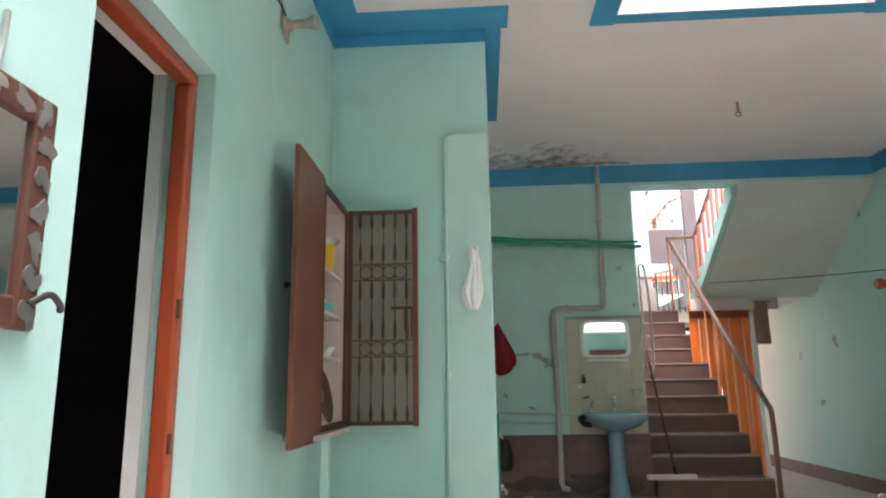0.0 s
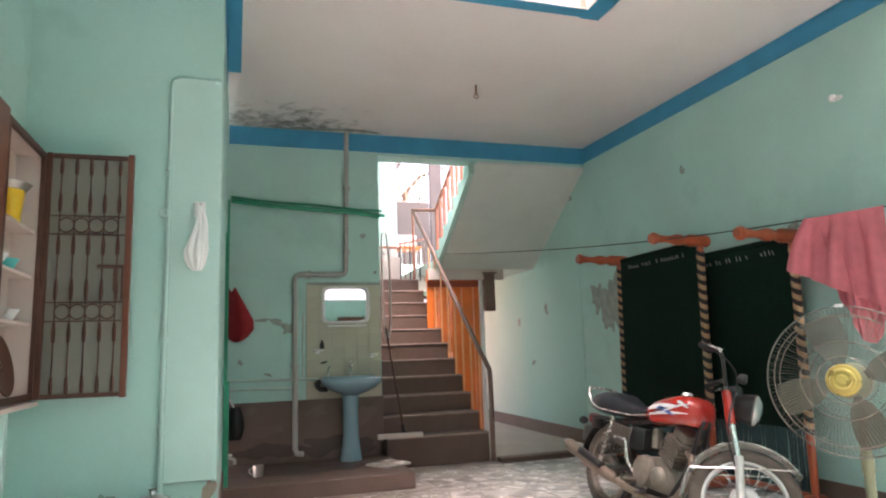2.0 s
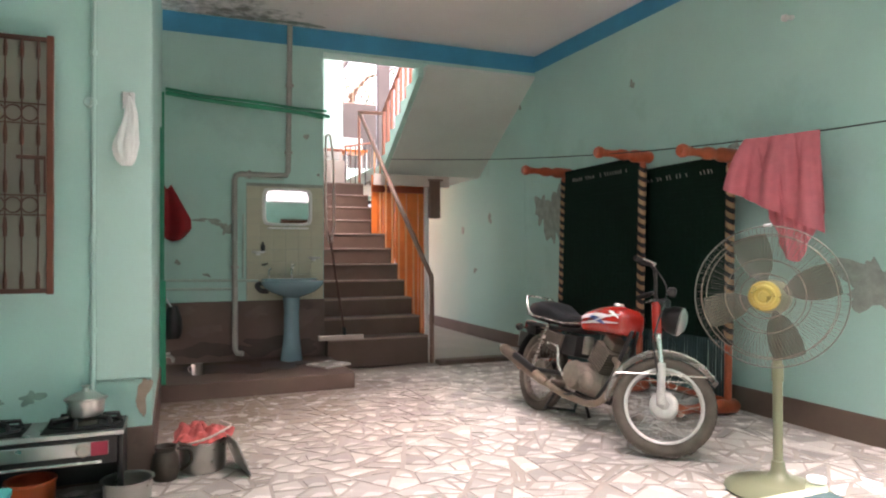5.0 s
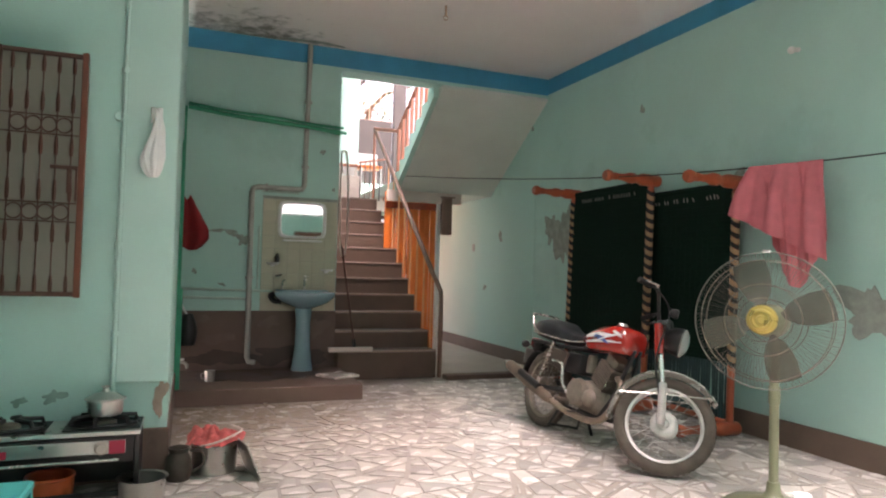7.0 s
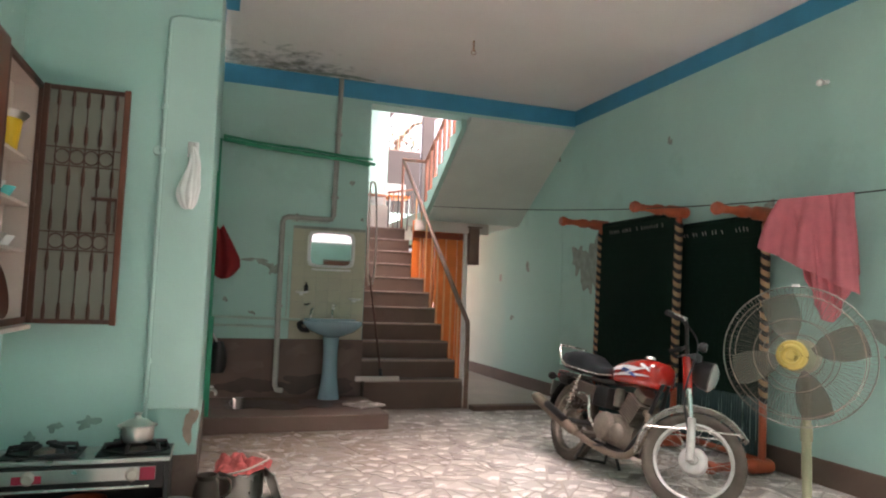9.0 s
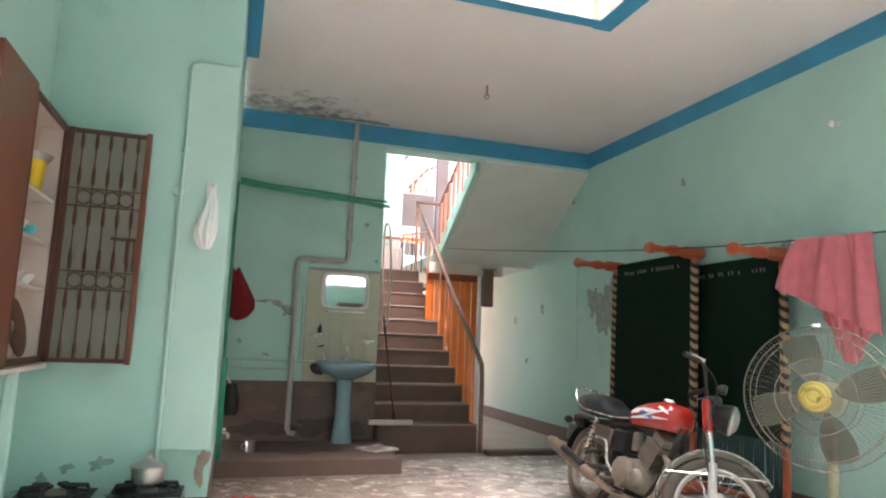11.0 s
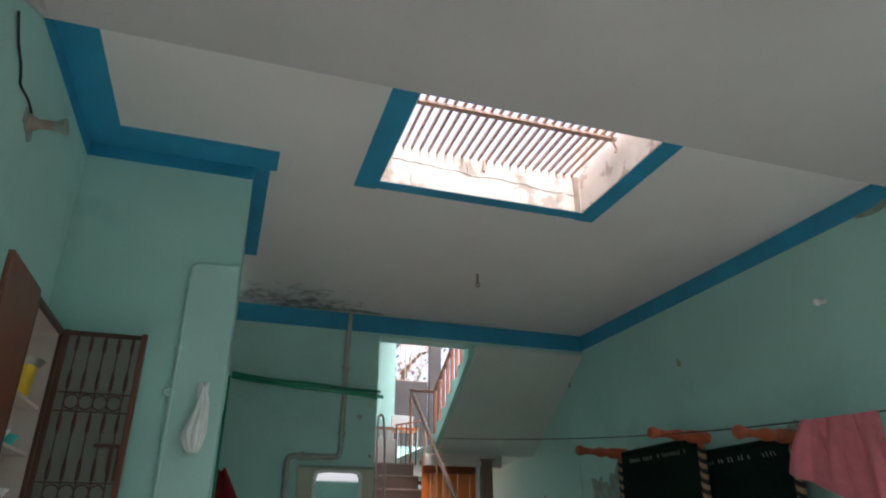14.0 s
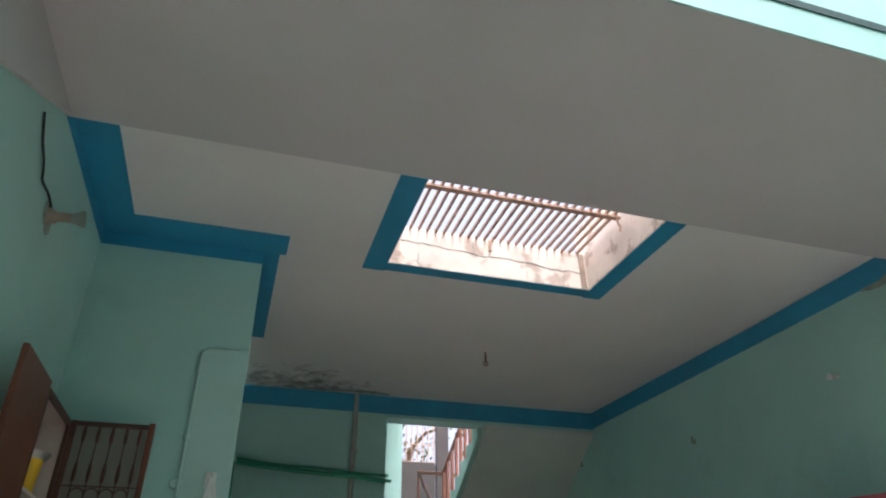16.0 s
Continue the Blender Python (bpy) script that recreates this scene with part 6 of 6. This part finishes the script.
# exhaust
part("header_pipe", tube(bmesh.new(), smooth_line([(0.80, -0.03, 0.47), (0.875, -0.06, 0.43), (0.89, -0.09, 0.32), (0.83, -0.12, 0.21), (0.70, -0.135, 0.175), (0.45, -0.14, 0.19), (0.28, -0.15, 0.225)]), 0.021, 12), DUSTPIPE, bike, "dusty exhaust pipe", True)
mp = [(0.30, 0.222), (0.24, 0.236), (0.10, 0.268), (-0.16, 0.335), (-0.31, 0.372), (-0.34, 0.379)]
part("muffler", tube(bmesh.new(), [(x, -0.155, z) for x, z in mp], [0.024, 0.034, 0.039, 0.042, 0.042, 0.032], 16), DUSTPIPE, bike, "dusty chrome muffler", True)
part("muffler_tip", tube(bmesh.new(), [(-0.315, -0.155, 0.373), (-0.36, -0.155, 0.385)], 0.030, 14), CHROME, bike, "", True)
part("heat_shield", tube(bmesh.new(), [(0.16, -0.178, 0.285), (-0.10, -0.188, 0.352)], 0.026, 10), BLACK, bike, "black heat shield", True)
part("chain_case", onebox(-0.05, 0.42, 0.075, 0.10, 0.25, 0.36, bevel=0.02), BLACK, bike, "", True)
part("side_stand", tube(bmesh.new(), [(0.40, 0.07, 0.2), (0.36, 0.21, 0.004)], 0.011, 8), BLACK, bike)
part("centre_stand", tube(bmesh.new(), [(0.34, -0.09, 0.2), (0.28, -0.12, 0.06), (0.28, 0.12, 0.06), (0.34, 0.09, 0.2)], 0.012, 8), BLACK, bike)
part("brake_pedal", tube(bmesh.new(), smooth_line([(0.36, -0.11, 0.2), (0.5, -0.15, 0.19), (0.63, -0.16, 0.215)]), 0.008, 8), BLACK, bike)
# steering group, turned to the left
STEER = 47
HEAD = Vector((0.955, 0, 0.74))
steer = new("front_fork")
steer.parent = bike
steer.empty_display_size = 0.05
AXL = Vector((1.205, 0, WR))
axis = (HEAD - AXL)
axis = Vector((axis.x + 0.04, 0, axis.z)).normalized()
steer.matrix_basis = Matrix.Translation(HEAD) @ Matrix.Rotation(radians(STEER), 4, axis) @ Matrix.Translation(-HEAD)
fw = wheel(Matrix.Translation(AXL), steer, RIMALLOY)
for s in (-1, 1):
    part("fork_leg", tube(bmesh.new(), [AXL + Vector((-0.012, s * 0.078, -0.02)), AXL + Vector((-0.07, s * 0.078, 0.21))], 0.023, 12), RIMALLOY, steer, "bright fork slider", True)
    part("fork_tube", tube(bmesh.new(), [AXL + Vector((-0.07, s * 0.078, 0.20)), AXL + Vector((-0.155, s * 0.078, 0.42))], 0.017, 12), CHROME, steer, "chrome fork tube", True)
    part("fork_cover", tube(bmesh.new(), [AXL + Vector((-0.14, s * 0.078, 0.37)), AXL + Vector((-0.20, s * 0.078, 0.55))], 0.027, 12), REDPAINT, steer, "red fork cover", True)
    part("fender_stay", tube(bmesh.new(), [AXL + Vector((0.215, s * 0.062, 0.225)), AXL + Vector((-0.05, s * 0.07, 0.155)), AXL + Vector((-0.285, s * 0.062, 0.085))], 0.0045, 8), CHROME, steer)
    part("indicator", lathe(bmesh.new(), [(0, -0.03), (0.022, -0.025), (0.03, 0.0), (0.025, 0.02), (0, 0.024)], 16, pose(1.08, s * 0.15, 0.895, 0, 90, 0)), BLACK, steer, "", True)
    part("handlebar", tube(bmesh.new(), smooth_line([(1.0, 0, 0.86), (0.99, s * 0.07, 0.875), (0.965, s * 0.13, 0.96), (0.94, s * 0.20, 1.0), (0.87, s * 0.285, 0.985)]), 0.011, 10), BLACK, steer, "", True)
    part("grip", tube(bmesh.new(), [(0.915, s * 0.235, 0.995), (0.845, s * 0.305, 0.98)], 0.017, 10), GRIP, steer, "black rubber grip", True)
    part("lever", tube(bmesh.new(), [(0.94, s * 0.21, 1.0), (0.958, s * 0.27, 0.99), (0.895, s * 0.335, 0.972)], 0.006, 8), CHROME, steer)
part("front_fender", arc_fender(WR + 0.042, 43, 192, 0.058, (AXL.x, 0, AXL.z)), CHROME, steer, "chrome front mudguard", True)
part("yoke", onebox(AXL.x - 0.215, AXL.x - 0.15, -0.10, 0.10, AXL.z + 0.545, AXL.z + 0.575, bevel=0.01), BLACK, steer)
part("headlamp_shell", lathe(bmesh.new(), [(0, -0.09), (0.05, -0.075), (0.08, -0.03), (0.088, 0.02), (0, 0.02)], 28, pose(1.13, 0, 0.785, 0, 90, 0)), BLACK, steer, "black headlamp shell", True)
part("headlamp_lens", lathe(bmesh.new(), [(0.086, 0.02), (0.092, 0.03), (0.085, 0.04), (0.05, 0.062), (0, 0.07), (0, 0.03)], 28, pose(1.13, 0, 0.785, 0, 90, 0)), LENS, steer, "clear headlamp lens", True)
part("speedometer", lathe(bmesh.new(), [(0, 0), (0.04, 0), (0.045, 0.05), (0.04, 0.06), (0, 0.06)], 20, pose(1.05, 0, 0.83, 0, -20, 0)), BLACK, steer, "", True)
part("brake_cable", tube(bmesh.new(), smooth_line([(0.94, -0.21, 1.0), (1.05, -0.15, 0.89), (1.06, -0.10, 0.6), (1.19, -0.075, WR + 0.03)]), 0.005, 6), BLACK, steer)


# ---- crazy-paved marble floor: broken pieces in mortar ----
def clip_poly(poly, mid, nrm):
    out = []
    for i, p in enumerate(poly):
        q = poly[(i + 1) % len(poly)]
        a = (p[0] - mid[0]) * nrm[0] + (p[1] - mid[1]) * nrm[1]
        b = (q[0] - mid[0]) * nrm[0] + (q[1] - mid[1]) * nrm[1]
        if a <= 0:
            out.append(p)
        if (a < 0 < b) or (b < 0 < a):
            t = a / (a - b)
            out.append((p[0] + (q[0] - p[0]) * t, p[1] + (q[1] - p[1]) * t))
    return out


def area(poly):
    return 0.5 * abs(sum(p[0] * q[1] - q[0] * p[1] for p, q in zip(poly, poly[1:] + poly[:1])))


def shatter(poly, rnd, out):
    """Break a convex slab by chords until its shards are small."""
    size = area(poly)
    if size < rnd.uniform(0.009, 0.040) or len(poly) < 3:
        out.append(poly)
        return
    cx, cy = sum(v[0] for v in poly) / len(poly), sum(v[1] for v in poly) / len(poly)
    far = max(poly, key=lambda v: math.hypot(v[0] - cx, v[1] - cy))
    a = math.atan2(far[1] - cy, far[0] - cx) + rnd.gauss(0, 0.45)
    r = math.sqrt(size) * 0.14
    mid = (cx + rnd.uniform(-r, r), cy + rnd.uniform(-r, r))
    n = (math.cos(a), math.sin(a))
    for sg in (1, -1):
        half = clip_poly(poly, mid, (n[0] * sg, n[1] * sg))
        if len(half) > 2:
            shatter(half, rnd, out)


def inset(poly, gap):
    cx, cy = sum(v[0] for v in poly) / len(poly), sum(v[1] for v in poly) / len(poly)
    out = poly
    for p, q in zip(poly, poly[1:] + poly[:1]):
        d = math.hypot(q[0] - p[0], q[1] - p[1])
        if d < 1e-6:
            continue
        n = ((q[1] - p[1]) / d, -(q[0] - p[0]) / d)
        if (cx - p[0]) * n[0] + (cy - p[1]) * n[1] > 0:
            n = (-n[0], -n[1])
        out = clip_poly(out, (p[0] - n[0] * gap, p[1] - n[1] * gap), n)
        if len(out) < 3:
            return []
    return out


rnd = random.Random(21)
CELL, REACH = 0.34, 0.8
fx0, fx1, fy0, fy1 = XL, XR - 0.02, YFRONT, 7.9
seeds, grid = [], {}
for i in range(int((fx1 - fx0) / CELL) + 2):
    for j in range(int((fy1 - fy0) / CELL) + 2):
        p = (fx0 + (i + rnd.uniform(-0.48, 0.48)) * CELL, fy0 + (j + rnd.uniform(-0.48, 0.48)) * CELL)
        seeds.append(p)
        grid.setdefault((int((p[0] + 9) / REACH), int((p[1] + 9) / REACH)), []).append(p)
pieces = []
for p in seeds:
    poly = [(p[0] - REACH, p[1] - REACH), (p[0] + REACH, p[1] - REACH), (p[0] + REACH, p[1] + REACH), (p[0] - REACH, p[1] + REACH)]
    gx, gy = int((p[0] + 9) / REACH), int((p[1] + 9) / REACH)
    for a, b in [(i, j) for i in (-2, -1, 0, 1, 2) for j in (-2, -1, 0, 1, 2)]:
        for q in grid.get((gx + a, gy + b), ()):
            if q is not p and len(poly) > 2:
                d = math.hypot(q[0] - p[0], q[1] - p[1])
                poly = clip_poly(poly, ((p[0] + q[0]) / 2, (p[1] + q[1]) / 2), ((q[0] - p[0]) / d, (q[1] - p[1]) / d))
    for mid, n in (((fx0 + 0.004, 0), (-1, 0)), ((fx1, 0), (1, 0)), ((0, fy0), (0, -1)), ((0, fy1), (0, 1))):
        poly = clip_poly(poly, mid, n) if len(poly) > 2 else poly
    shards = []
    if len(poly) > 2:
        shatter(poly, rnd, shards)
    for shard in shards:
        shard = inset(shard, rnd.choice((0.005, 0.008, 0.012, 0.018)))
        if len(shard) < 3 or area(shard) < 0.0008:
            continue
        cx, cy = sum(v[0] for v in shard) / len(shard), sum(v[1] for v in shard) / len(shard)
        if (cx < XP + 0.03 and cy > YP - 0.05) or (cx < 1.80 and cy > 6.47) or cy > 7.22:
            continue
        pieces.append((shard, cx, cy, rnd.uniform(-0.0012, 0.0012)))
floor = bpy.data.objects["floor_base"]


def piece_faces(poly, z, ox=0.0, oy=0.0):
    top = [(x - ox, y - oy, z) for x, y in poly]
    low = [(x - ox, y - oy, -0.010) for x, y in poly]
    n = len(poly)
    return top + low, [tuple(range(n))] + [(k, n + k, n + (k + 1) % n, (k + 1) % n) for k in range(n)]


pieces.sort(key=lambda q: abs(q[1] - 1.6) * 0.6 + abs(q[2] - 4.6))
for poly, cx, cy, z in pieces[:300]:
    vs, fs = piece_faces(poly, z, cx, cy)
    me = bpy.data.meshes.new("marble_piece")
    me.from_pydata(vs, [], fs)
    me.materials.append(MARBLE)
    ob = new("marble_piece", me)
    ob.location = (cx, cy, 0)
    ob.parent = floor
V, F = [], []
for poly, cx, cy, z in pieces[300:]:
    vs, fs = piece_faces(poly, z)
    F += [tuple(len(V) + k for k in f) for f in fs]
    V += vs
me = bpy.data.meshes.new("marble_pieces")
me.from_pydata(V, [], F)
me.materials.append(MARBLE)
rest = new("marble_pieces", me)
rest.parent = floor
tagged(rest, "", "", "", "stuff")
